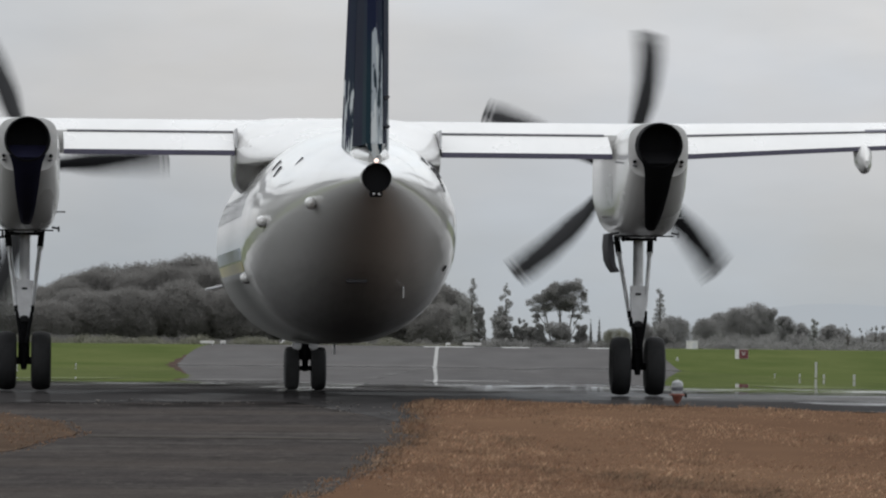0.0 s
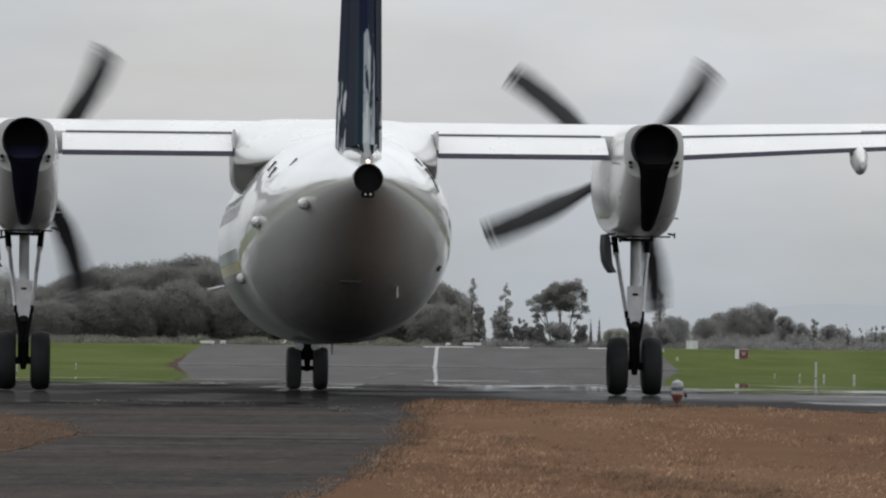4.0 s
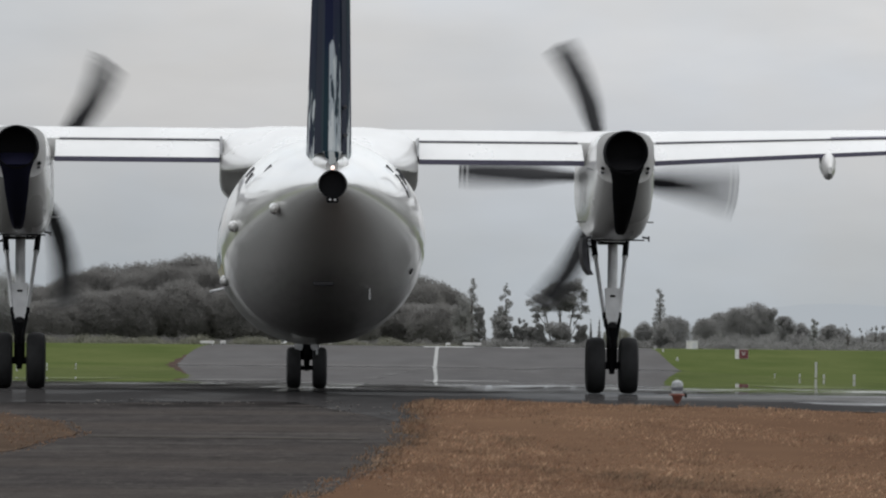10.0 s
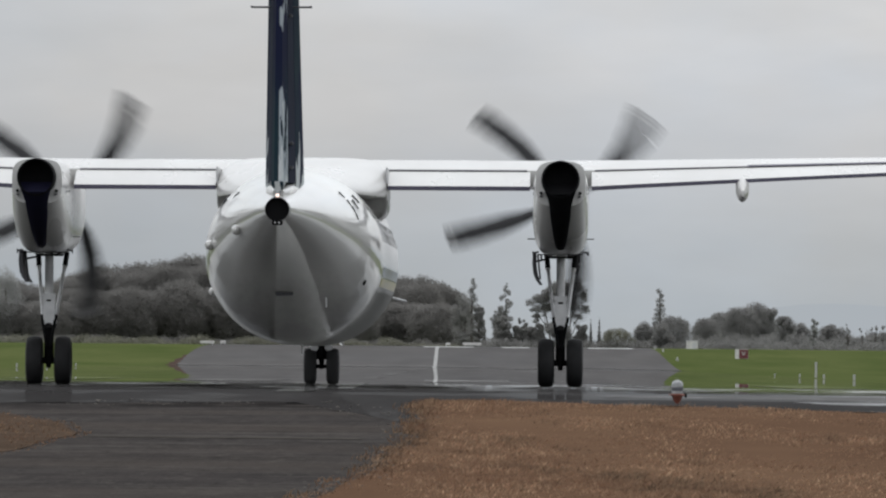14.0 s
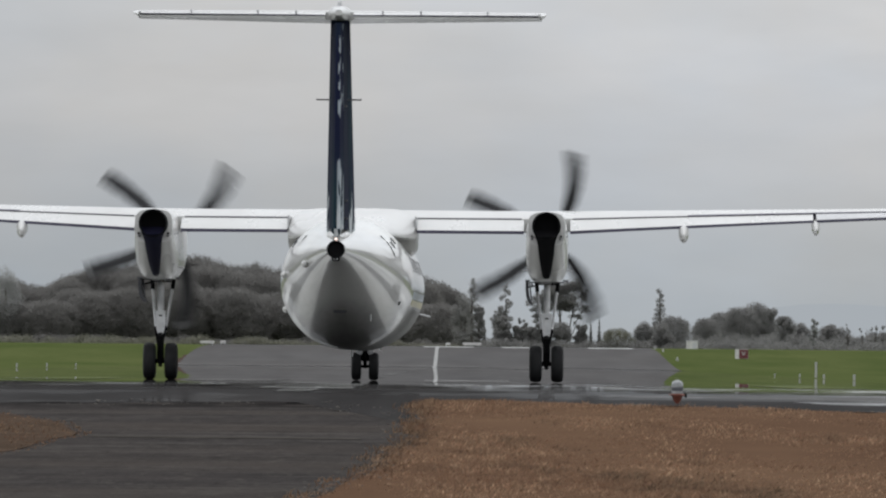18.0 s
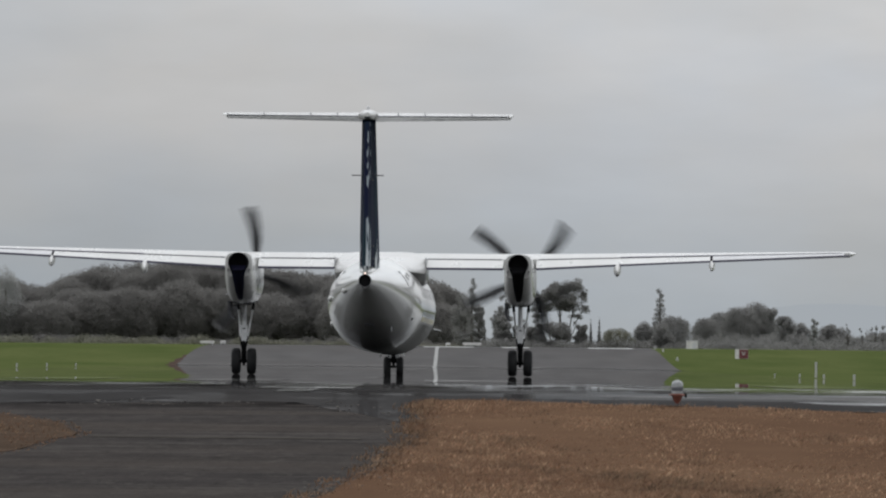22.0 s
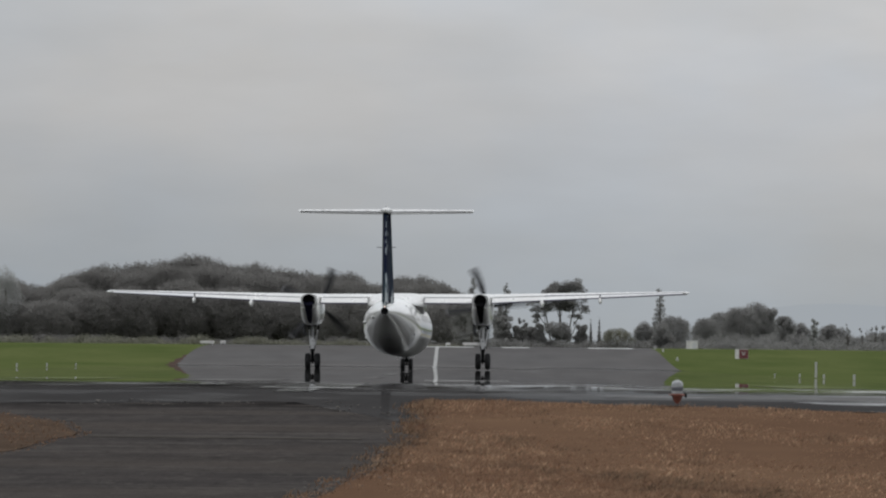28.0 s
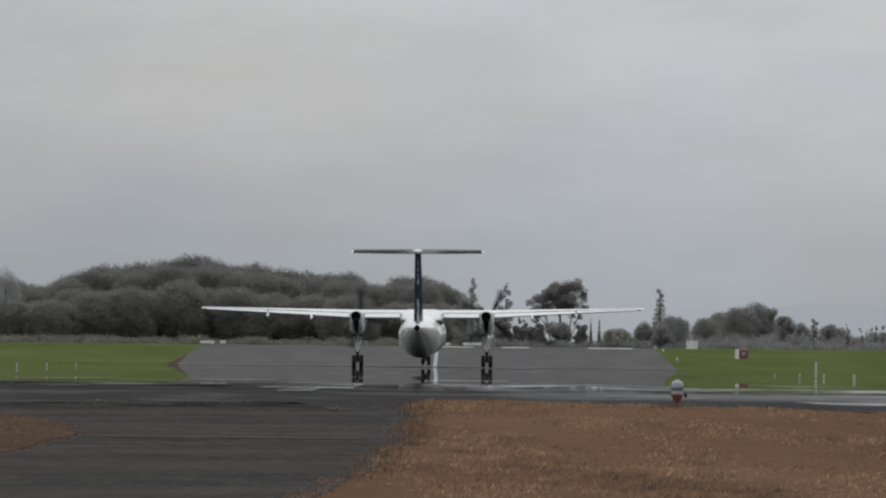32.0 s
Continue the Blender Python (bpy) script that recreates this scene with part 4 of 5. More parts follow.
def build_airliner():
    plane = thing("airliner", "white twin-propeller airliner with navy fin, rolling on the runway", "aeroplane")
    sides = (-1, 1)
    # body
    rings = []
    stations = []
    for (a, *_), (b, *_) in zip(BODY, BODY[1:]):
        k = 4 if a - b < 1.5 else 6
        stations += [a + (b - a) * i / k for i in range(k)]
    stations.append(BODY[-1][0])
    for y in stations:
        hw, top, low = body_at(y)
        c, h = (top + low) / 2, (top - low) / 2
        rings.append(ring(0, y, c, hw, h, h, 56))
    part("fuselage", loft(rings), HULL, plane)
    # tail exhaust and lamp
    part("tail_exhaust", turned([(0.13, -13.86), (0.168, -13.9), (0.175, -14.06), (0.165, -14.07), (0.155, -13.99), (0.0, -13.98)], 28, "y", (0, 0, 2.575)), SOOT, plane, "dark round tail exhaust")
    part("tail_lamp", turned([(0.0, -14.02), (0.02, -14.0), (0.026, -13.94), (0.02, -13.88)], 12, "y", (0, 0, 2.775)), BEACON, plane, "small lit tail lamp")
    part("tail_bracket", bevelled_box(0.15, 0.22, 0.07, 0.012, (0, -13.93, 2.385)), SOOT, plane)
    for s in sides:
        part("rivet_light", turned([(0.0, -14.06), (0.014, -14.055), (0.016, -14.03)], 8, "y", (0.03 * s, 0, 2.385)), GREYPAINT, plane)
    # wing-root fairing over the body
    fr = []
    for y, hw, top, low, waist, square in ((2.9, 0.5, 3.36, 2.85, 0.5, 4.6), (2.3, 0.95, 3.47, 2.6, 0.5, 4.6), (1.5, 1.26, 3.58, 2.5, 0.5, 4.6), (0.4, 1.335, 3.61, 2.5, 0.5, 4.6), (-0.6, 1.335, 3.57, 2.52, 0.5, 4.6), (-1.45, 1.335, 3.515, 2.56, 0.45, 4.4), (-1.7, 1.33, 3.49, 2.72, 0.35, 3.8),
                                           (-1.9, 1.325, 3.46, 2.90, 0.2, 3.2), (-2.3, 1.28, 3.43, 2.92, 0.1, 2.5), (-2.8, 1.20, 3.40, 2.93, 0.06, 2.2), (-3.4, 1.10, 3.37, 2.94, 0.05, 2.0), (-4.2, 0.96, 3.33, 2.95, 0.05, 2.0), (-5.2, 0.78, 3.27, 2.96, 0.05, 2.0)):
        c = low + (top - low) * waist
        fr.append(ring(0, y, c, hw, top - c, c - low, 60, square, 4.4))
    part("wing_fairing", loft(fr), WHITE, plane)
    # wing
    part("wing_centre", wing_piece(-GEAR_X + 0.3, GEAR_X - 0.3, 0.0, 0.69, 0, 6), WHITE, plane)
    for s in sides:
        part("outer_wing", wing_piece(s * 3.7, s * 13.62, 0.0, 0.69, 0, 10), WHITE, plane)
        part("wing_tip", loft([airfoil(s * x, le, te, z, th, sk) for x, le, te, z, th, sk in ((13.60, 0.73, -0.53, 3.728, 0.165, 0.085), (13.72, 0.6, -0.48, 3.71, 0.10, 0.06), (13.78, 0.4, -0.38, 3.69, 0.04, 0.03))]), WHITE, plane)
        part("inner_flap", wing_piece(s * 1.34, s * 3.55, 0.705, 1.0, 0.012), WHITE, plane)
        part("outer_flap", wing_piece(s * 4.51, s * 9.55, 0.705, 1.0, 0.012, 6), WHITE, plane)
        part("aileron", wing_piece(s * 9.62, s * 13.45, 0.705, 1.0, 0.006, 5), GREYPAINT, plane)
        part("flap_edge", lip(s * 1.34, s * 3.55, 0.065), EDGE, plane, "dark lower edge of the flap")
        part("flap_edge", lip(s * 4.51, s * 9.55, 0.065, 6), EDGE, plane, "dark lower edge of the flap")
        part("aileron_edge", lip(s * 9.62, s * 13.6, 0.075, 6), EDGE, plane, "dark lower edge of the aileron")
        part("flap_end", bevelled_box(0.03, 0.86, 0.25, 0.006, (s * 1.32, -1.5, 3.29)), GREYPAINT, plane)
        part("flap_slot", wing_piece(s * 1.34, s * 3.50, 0.680, 0.700, -0.004), SEAM, plane)
        part("flap_slot", wing_piece(s * 4.56, s * 13.4, 0.680, 0.700, -0.004, 6), SEAM, plane)
        # a dark strip laid on the wing stands for the spoiler's shadow
        part("spoiler_shade", wing_piece(s * 6.95, s * 13.3, 0.648, 0.70, -0.006, 6), EDGE, plane, "dark strip for the spoiler's shade")
        for fx in (6.86, 9.6):
            le, te, z, th, sk = wing_station(fx)
            k = 1.25 if fx < 7 else 1.0
            fa = [ring(s * fx, te + dy, z - sk - 0.1 - dz, 0.085 * q * k, 0.13 * q * k, 0.17 * q * k, 16) for dy, dz, q in ((1.2, -0.08, 0.1), (0.9, -0.03, 0.6), (0.4, 0.02, 0.95), (0.0, 0.06, 1.0), (-0.22, 0.10, 0.8), (-0.4, 0.14, 0.25))]
            part("flap_track_fairing", loft(fa), WHITE, plane)
    # nacelles
    for s in sides:
        x = s * GEAR_X
        nr = []
        for y, hw, top, low in ((4.35, 0.29, 3.36, 2.70), (4.1, 0.35, 3.42, 2.58), (3.4, 0.40, 3.44, 2.32), (2.4, 0.42, 3.47, 2.14), (1.2, 0.43, 3.50, 2.07), (0.0, 0.435, 3.52, 2.05), (-1.4, 0.435, 3.53, 2.06), (-2.1, 0.43, 3.52, 2.13), (-2.9, 0.415, 3.51, 2.36), (-3.6, 0.385, 3.49, 2.80)):
            c = low + (top - low) * 0.52
            nr.append(ring(x, y, c, hw, top - c, c - low, 44, 3.3))
        part("nacelle", loft(nr), WHITE, plane)
        part("exhaust_pipe", turned([(0.30, -3.2), (0.297, -3.6), (0.288, -4.02), (0.272, -4.03), (0.262, -3.9), (0.25, -3.7), (0.0, -3.68)], 32, "y", (x, 0, 3.205)), SOOT, plane, "soot-dark engine exhaust")
        kr = []
        for y, z, h, d in ((-3.95, 3.03, 0.235, 0.1), (-3.84, 2.93, 0.195, 0.1), (-3.66, 2.80, 0.168, 0.1), (-3.4, 2.65, 0.155, 0.1), (-2.95, 2.40, 0.118, 0.1), (-2.55, 2.25, 0.09, 0.06), (-2.35, 2.19, 0.07, 0.03)):
            kr.append([(x - h, y, z - 0.02), (x - h * 0.5, y - 0.035, z - 0.055), (x + h * 0.5, y - 0.035, z - 0.055), (x + h, y, z - 0.02), (x + h, y + 0.2, z + d), (x - h, y + 0.2, z + d)])
        part("exhaust_keel", loft(kr), NAVY if s < 0 else SOOT, plane, "dark heat shield below the exhaust")
        for t in (-1, 1):
            part("nacelle_vent", bevelled_box(0.05, 0.12, 0.045, 0.012, (x + t * 0.3, -3.62, 3.0)), SOOT, plane)
            part("nacelle_scoop", bevelled_box(0.13, 0.06, 0.02, 0.005, (x + t * 0.46, -0.6, 2.33)), GREYPAINT, plane)
        part("nacelle_joint", loft([[(x + h, y, z), (x + h, y, z + 0.02), (x + h * 0.9, y + 0.1, z + 0.02), (x + h * 0.9, y + 0.1, z)] for h, y, z in ((-0.436, -1.9, 3.02), (-0.41, -3.1, 2.98), (-0.3, -3.72, 2.93))]), SEAM, plane)
        part("nacelle_joint", loft([[(x + h, y, z), (x + h, y, z + 0.02), (x + h * 0.9, y + 0.1, z + 0.02), (x + h * 0.9, y + 0.1, z)] for h, y, z in ((0.436, -1.9, 3.02), (0.41, -3.1, 2.98), (0.3, -3.72, 2.93))]), SEAM, plane)
        part("nacelle_seam", bevelled_box(0.012, 0.012, 0.32, 0.003, (x - 0.43, -1.25, 2.72)), SEAM, plane)
        # main gear
        part("gear_bay", bevelled_box(0.40, 1.3, 0.05, 0.02, (x, 0.05, 2.06)), SOOT, plane)
        part("gear_strut", merge(rod((x, 0, 2.1), (x, 0, 1.3), 0.068), rod((x, 0, 1.32), (x, 0, 0.9), 0.075)), STRUT, plane, "pale grey main gear leg")
        part("gear_yoke", loft([[(x - h, -0.1, z), (x + h, -0.1, z), (x + h, 0.1, z), (x - h, 0.1, z)] for z, h in ((1.44, 0.068), (1.38, 0.098), (1.30, 0.10), (1.05, 0.085), (0.95, 0.075))]), STRUT, plane)
        part("yoke_slot", bevelled_box(0.08, 0.03, 0.03, 0.008, (x, -0.105, 1.33)), SOOT, plane, "dark slot in the gear leg")
        for t in (-1, 1):
            part("yoke_lug", bevelled_box(0.03, 0.06, 0.09, 0.01, (x + t * 0.093, -0.08, 1.40)), STRUT, plane)
        part("oleo", rod((x, 0, 0.98), (x, 0, 0.40), 0.075), SOOT, plane, "dark lower gear leg")
        part("leg_collar", turned([(0.06, 0.9), (0.105, 0.9), (0.115, 0.96), (0.085, 1.0), (0.05, 1.0)], 16, "z", (x, 0, 0)), RUBBER, plane)
        part("axle", merge(rod((x - 0.3, 0, 0.385), (x + 0.3, 0, 0.385), 0.05), rod((x, -0.02, 0.5), (x, -0.05, 0.27), 0.07, 0.035)), SOOT, plane)
        for t in (-1, 1):
            part("gear_brace", merge(rod((x + t * 0.225, 0.95, 2.08), (x + t * 0.20, 0.75, 1.84), 0.036), rod((x + t * 0.2, 0.76, 1.86), (x + t * 0.092, 0.05, 0.98), 0.029)), STRUT, plane)
            part("brace_sleeve", rod((x + t * 0.226, 0.96, 2.09), (x + t * 0.204, 0.78, 1.87), 0.042), SOOT, plane)
            part("brace_end", rod((x + t * 0.10, 0.09, 1.10), (x + t * 0.095, 0.06, 1.02), 0.034), SOOT, plane)
            part("torque_link", rod((x + t * 0.1, -0.12, 1.02), (x + t * 0.03, -0.16, 0.62), 0.022), SOOT, plane)
        part("gear_door", loft([[(x + a - w / 2, -0.7, z), (x + a + w / 2, -0.7, z), (x + a + w / 2, 0.5, z), (x + a - w / 2, 0.5, z)] for a, z, w in ((-0.41, 2.12, 0.05), (-0.415, 1.95, 0.062), (-0.395, 1.78, 0.066), (-0.36, 1.69, 0.06), (-0.31, 1.615, 0.05))]), SEAM, plane, "grey open gear door")
        part("door_rod", rod((x - 0.36, -0.2, 2.08), (x - 0.32, -0.2, 1.70), 0.014), SEAM, plane)
        part("door_link", rod((x - 0.40, -0.1, 1.98), (x - 0.23, 0.3, 2.02), 0.016), SOOT, plane)
        part("bay_edge", merge(rod((x - 0.36, -1.55, 2.075), (x + 0.36, -1.55, 2.075), 0.010), rod((x - 0.30, -1.55, 2.08), (x - 0.30, -1.55, 2.0), 0.014), rod((x + 0.12, -1.55, 2.08), (x + 0.12, -1.55, 2.01), 0.014)), SOOT, plane, "dark edge of the gear bay")
        for t in (-1, 1):
            part("hinge_bracket", merge(rod((x + t * 0.34, -1.3, 2.12), (x + t * 0.44, -1.3, 2.10), 0.014), rod((x + t * 0.43, -1.3, 2.13), (x + t * 0.43, -1.3, 2.06), 0.011)), SEAM, plane)
    return plane


def wheel(parent, name, x, y, r, width):
    """A wheel about its own axle."""
    h = width / 2
    tyre = part(name, turned([(r * 0.55, -h * 0.75), (r * 0.78, -h), (r * 0.93, -h * 0.86), (r * 0.985, -h * 0.5), (r, 0), (r * 0.985, h * 0.5), (r * 0.93, h * 0.86), (r * 0.78, h), (r * 0.55, h * 0.75)], 36, "x"), RUBBER, parent, "black rubber tyre", at=pose(x, y, r))
    part("rim", turned([(0.0, -h * 0.7), (r * 0.25, -h * 0.72), (r * 0.3, -h * 0.5), (r * 0.54, -h * 0.62), (r * 0.56, 0), (r * 0.54, h * 0.62), (r * 0.3, h * 0.5), (r * 0.25, h * 0.72), (0.0, h * 0.7)], 20, "x"), HUBMETAL, tyre, "dull metal rim")
    return tyre


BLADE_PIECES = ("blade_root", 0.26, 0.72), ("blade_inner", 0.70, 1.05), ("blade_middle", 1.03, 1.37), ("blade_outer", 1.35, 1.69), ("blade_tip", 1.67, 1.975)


def propeller(parent, x):
    """Four black blades with banded tips round a spinner."""
    hub = part("propeller", turned([(0.0, 0.75), (0.1, 0.68), (0.2, 0.5), (0.28, 0.22), (0.31, -0.02), (0.31, -0.38), (0.2, -0.4), (0.0, -0.4)], 28, "y"), WHITE, parent, "four-bladed propeller", at=pose(x, HUB[0], HUB[1]))
    hub_blades = []
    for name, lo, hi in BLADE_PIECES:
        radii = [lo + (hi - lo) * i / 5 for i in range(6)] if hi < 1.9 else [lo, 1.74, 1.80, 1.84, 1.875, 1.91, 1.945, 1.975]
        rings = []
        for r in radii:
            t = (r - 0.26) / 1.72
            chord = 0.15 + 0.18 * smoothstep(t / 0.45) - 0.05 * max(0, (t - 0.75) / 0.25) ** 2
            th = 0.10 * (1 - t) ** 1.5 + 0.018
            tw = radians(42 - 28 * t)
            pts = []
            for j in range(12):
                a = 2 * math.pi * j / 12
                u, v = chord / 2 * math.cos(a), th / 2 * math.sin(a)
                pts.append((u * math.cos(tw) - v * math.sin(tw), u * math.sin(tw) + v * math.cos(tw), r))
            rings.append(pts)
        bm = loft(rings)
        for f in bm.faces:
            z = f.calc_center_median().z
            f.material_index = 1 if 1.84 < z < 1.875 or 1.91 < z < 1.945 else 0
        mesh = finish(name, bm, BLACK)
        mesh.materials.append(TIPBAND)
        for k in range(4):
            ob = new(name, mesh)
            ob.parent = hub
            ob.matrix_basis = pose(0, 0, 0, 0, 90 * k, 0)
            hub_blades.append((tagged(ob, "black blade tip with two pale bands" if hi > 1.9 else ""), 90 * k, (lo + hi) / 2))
    return hub, hub_blades


def fin_ring(z, le, te, th, lo, hi, n=8):
    c = le - te
    def half(s):
        return th / 2 * (math.sqrt(min(1, s / 0.3)) if s < 0.3 else 1 - 0.80 * ((s - 0.3) / 0.7) ** 1.3)
    ss = [lo + (hi - lo) * i / n for i in range(n + 1)]
    return [(half(s), le - s * c, z) for s in ss] + [(-half(s), le - s * c, z) for s in reversed(ss)]


def fin_station(z):
    t = (z - 2.8) / 4.3
    return -9.0 - 2.4 * t, -13.72 + 0.30 * t, 0.58 - 0.20 * t


ELEVATORS, RUDDERS = [], []


def build_tail(plane):
    zs = [2.86 + (7.08 - 2.86) * i / 12 for i in range(13)]
    part("fin", loft([fin_ring(z, *fin_station(z), 0.0, 0.60) for z in zs]), FIN, plane, "navy fin with pale leaf pattern")
    zr = [2.98 + (7.0 - 2.98) * i / 12 for i in range(13)]
    part("fore_rudder", loft([fin_ring(z, *fin_station(z), 0.612, 0.83, 3) for z in zr]), NAVYPAINT, plane, "plain navy forward rudder")
    RUDDERS.append(part("rudder", loft([fin_ring(z, *fin_station(z), 0.84, 1.0, 3) for z in zr]), RUDDER, plane, "navy rudder with pale leaf pattern"))
    part("dorsal_fillet", loft([ring(0, y, 3.12, hw, up, 0.2, 16) for y, hw, up in ((-6.2, 0.02, 0.1), (-7.6, 0.09, 0.26), (-8.8, 0.16, 0.5), (-9.6, 0.2, 0.7))]), WHITE, plane)
    part("fin_foot", loft([ring(0, y, 2.82, hw, up, 0.1, 20, 2.6) for y, hw, up in ((-9.4, 0.26, 0.2), (-11.0, 0.28, 0.2), (-12.4, 0.22, 0.16), (-13.5, 0.08, 0.05))]), WHITE, plane)
    part("rudder_foot", loft([[(h, y, z), (0.0, y - 0.05, z), (-h, y, z), (-h * 0.6, y + 0.5, z), (h * 0.6, y + 0.5, z)] for h, y, z in ((0.012, -13.62, 2.80), (0.07, -13.66, 2.88), (0.12, -13.68, 2.98))]), FIN, plane)
    for z in (3.2, 3.55, 5.4):
        le, te, th = fin_station(z)
        part("hinge_fairing", bevelled_box(0.05, 0.5, 0.04, 0.01, (th * 0.30, te + 0.9, z)), SEAM, plane)
    part("tail_aerial", merge(rod((-0.43, -12.4, 5.53), (0.43, -12.4, 5.53), 0.014, None, 8), rod((-0.43, -12.4, 5.53), (-0.43, -12.7, 5.53), 0.014, None, 8), rod((0.43, -12.4, 5.53), (0.43, -12.7, 5.53), 0.014, None, 8)), SEAM, plane, "thin dark aerial rods on the fin")
    # tailplane
    def tp(x0, x1, lo, hi, drop, n=6):
        rings = []
        for i in range(n + 1):
            x = x0 + (x1 - x0) * i / n
            t = abs(x) / 3.96
            rings.append([(p[0], p[1], p[2] - drop) for p in airfoil(x, -11.25 - 0.38 * t, -13.12 + 0.16 * t, 7.30 - 0.03 * t, 0.24 - 0.09 * t, 0.15 - 0.03 * t, lo, hi)])
        return loft(rings)
    part("tailplane", tp(-3.96, 3.96, 0, 0.6, 0, 12), WHITE, plane)
    for s in (-1, 1):
        ELEVATORS.append(part("elevator", tp(s * 0.28, s * 3.9, 0.615, 1.0, 0.004), WHITE, plane))
        part("tailplane_tip", loft([airfoil(s * x, le, te, z, th, sk) for x, le, te, z, th, sk in ((3.94, -11.62, -12.95, 7.275, 0.13, 0.10), (4.02, -11.8, -12.9, 7.26, 0.07, 0.07), (4.05, -12.1, -12.8, 7.25, 0.03, 0.04))]), WHITE, plane)
        te = [[(s * x, -13.13 + 0.04 * x, 7.172 + 0.004 * x), (s * x, -13.13 + 0.04 * x, 7.148 + 0.006 * x), (s * x, -12.9, 7.14), (s * x, -12.9, 7.172)] for x in (0.28, 2.0, 3.9)]
        ELEVATORS.append(part("elevator_edge", loft(te), EDGE, plane, "dark lower edge of the elevator"))
        for x in (0.85, 1.6, 2.9):
            part("elevator_hinge", bevelled_box(0.035, 0.25, 0.06, 0.01, (s * x, -12.75, 7.235)), GREYPAINT, plane)
    part("tail_bullet", loft([ring(0, y, 7.2, hw, up, dn, 20, 2.6) for y, hw, up, dn in ((-10.7, 0.03, 0.03, 0.03), (-11.1, 0.15, 0.14, 0.12), (-12.0, 0.21, 0.17, 0.14), (-13.0, 0.19, 0.15, 0.12), (-13.4, 0.07, 0.06, 0.05))]), WHITE, plane)
    part("beacon", turned([(0.05, 7.34), (0.055, 7.38), (0.04, 7.45), (0.0, 7.47)], 12, "z", (0, -12.6, 0)), GREYPAINT, plane)


def build_details(plane):
    # nose gear
    part("nose_leg", merge(rod((0, 10.0, 0.95), (0, 10.0, 0.42), 0.085), rod((0, 10.0, 0.44), (0, 10.0, 0.26), 0.05, 0.03), rod((-0.14, 10.0, 0.305), (0.14, 10.0, 0.305), 0.035), rod((0, 10.05, 0.5), (0, 10.6, 0.95), 0.03)), SOOT, plane, "dark nose gear leg")
    for s in (-1, 1):
        part("nose_door", bevelled_box(0.03, 0.9, 0.15, 0.01), WHITE, plane, "white nose gear door", at=pose(s * 0.30, 10.3, 0.72, 0, -s * 40, s * 4))
        part("nose_lamp", turned([(0.0, -0.04), (0.06, -0.03), (0.07, 0.03), (0.0, 0.05)], 14, "y", (s * 0.12, 9.9, 0.62)), GREYPAINT, plane)
    # cabin windows
    for s in (-1, 1):
        for i in range(13):
            y = 7.2 - 0.95 * i
            rim = [[body_point(v, g) for g in (11, 13, 18, 23, 25)] for v in (y + 0.05, y - 0.05)]
            part("window", loft([[Vector((s * (p.x + d), p.y, p.z)) for d, row in ((0.004, line), (-0.02, line[::-1])) for p in row] for line in rim]), GLASS, plane)
        part("cockpit_window", loft([[body_point(y, a) * 1.0 + Vector((0.012, 0, 0.01)) if s > 0 else Vector((-1, 1, 1)) * (body_point(y, a) + Vector((0.012, 0, 0.01))) for a in (22, 30, 40, 52)] + [Vector((s, 1, 1)) * (body_point(y, a) - Vector((0.01, 0, 0.01))) for a in (52, 40, 30, 22)] for y in (10.1, 9.7, 9.3)]), GLASS, plane)
        # door outline and service hatch
        y0, w, lo, hi = (8.9, 0.75, -28, 30) if s < 0 else (8.7, 0.6, -22, 26)
        for dy in (0, w):
            pts = [body_point(y0 - dy, a) for a in range(lo, hi + 1, 6)]
            part("door_seam", loft([[Vector((s * (p.x + e), p.y + g, p.z)) for e, g in ((0.004, -0.008), (0.004, 0.008), (-0.01, 0.008), (-0.01, -0.008))] for p in pts]), SEAM, plane)
        # livery bands along the cabin
        for name, z0, z1, m, label in (("gold_band", 1.54, 1.67, GOLD, "gold band along the cabin side"), ("blue_band", 1.69, 1.84, BLUEGREY, "dull blue band along the cabin side")):
            rows = []
            for i in range(13):
                y = 6.4 - 0.9 * i
                hw, top, low = body_at(y)
                c, h = (top + low) / 2, (top - low) / 2
                zs = [z0 + (z1 - z0) * j / 3 for j in range(4)]
                xs = [hw * math.sqrt(max(0, 1 - ((z - c) / h) ** 2)) for z in zs]
                rows.append([(s * (x + 0.006), y, z) for x, z in zip(xs, zs)] + [(s * (x - 0.02), y, z) for x, z in zip(reversed(xs), reversed(zs))])
            part(name, loft(rows), m, plane, label)
        # vents on the tail cone's shoulder
        for y, a in ((-7.4, 40), (-8.2, 34)):
            p = body_point(y, a)
            part("vent", bevelled_box(0.016, 0.10, 0.16, 0.004), SEAM, plane, "dark air vent", at=pose(s * p.x, p.y, p.z, 0, -s * a, s * 8))
    for a in (20, 27, 34, 43):
        p = body_point(-8.9, a)
        part("louvre", bevelled_box(0.014, 0.07, 0.13 if a > 40 else 0.11, 0.004), SEAM, plane, "dark louvre slit", at=pose(p.x, p.y, p.z, 0, -a, 9))
    p = body_point(-9.4, 138)
    part("louvre", bevelled_box(0.014, 0.05, 0.13, 0.004), SEAM, plane, "dark louvre slit", at=pose(p.x, p.y, p.z, 0, 42, -9))
    for y in (-4.9, -7.0, -9.4, -11.6):
        pts = [body_point(y, a) for a in range(0, 360, 8)]
        c = Vector((0, y, pts[0].z))
        rr = [[c + (p - c) * k + Vector((0, g, 0)) for p in pts] for k, g in ((1.0015, -0.006), (1.0015, 0.006))]
        part("skin_joint", loft(rr, False), GREYPAINT, plane)
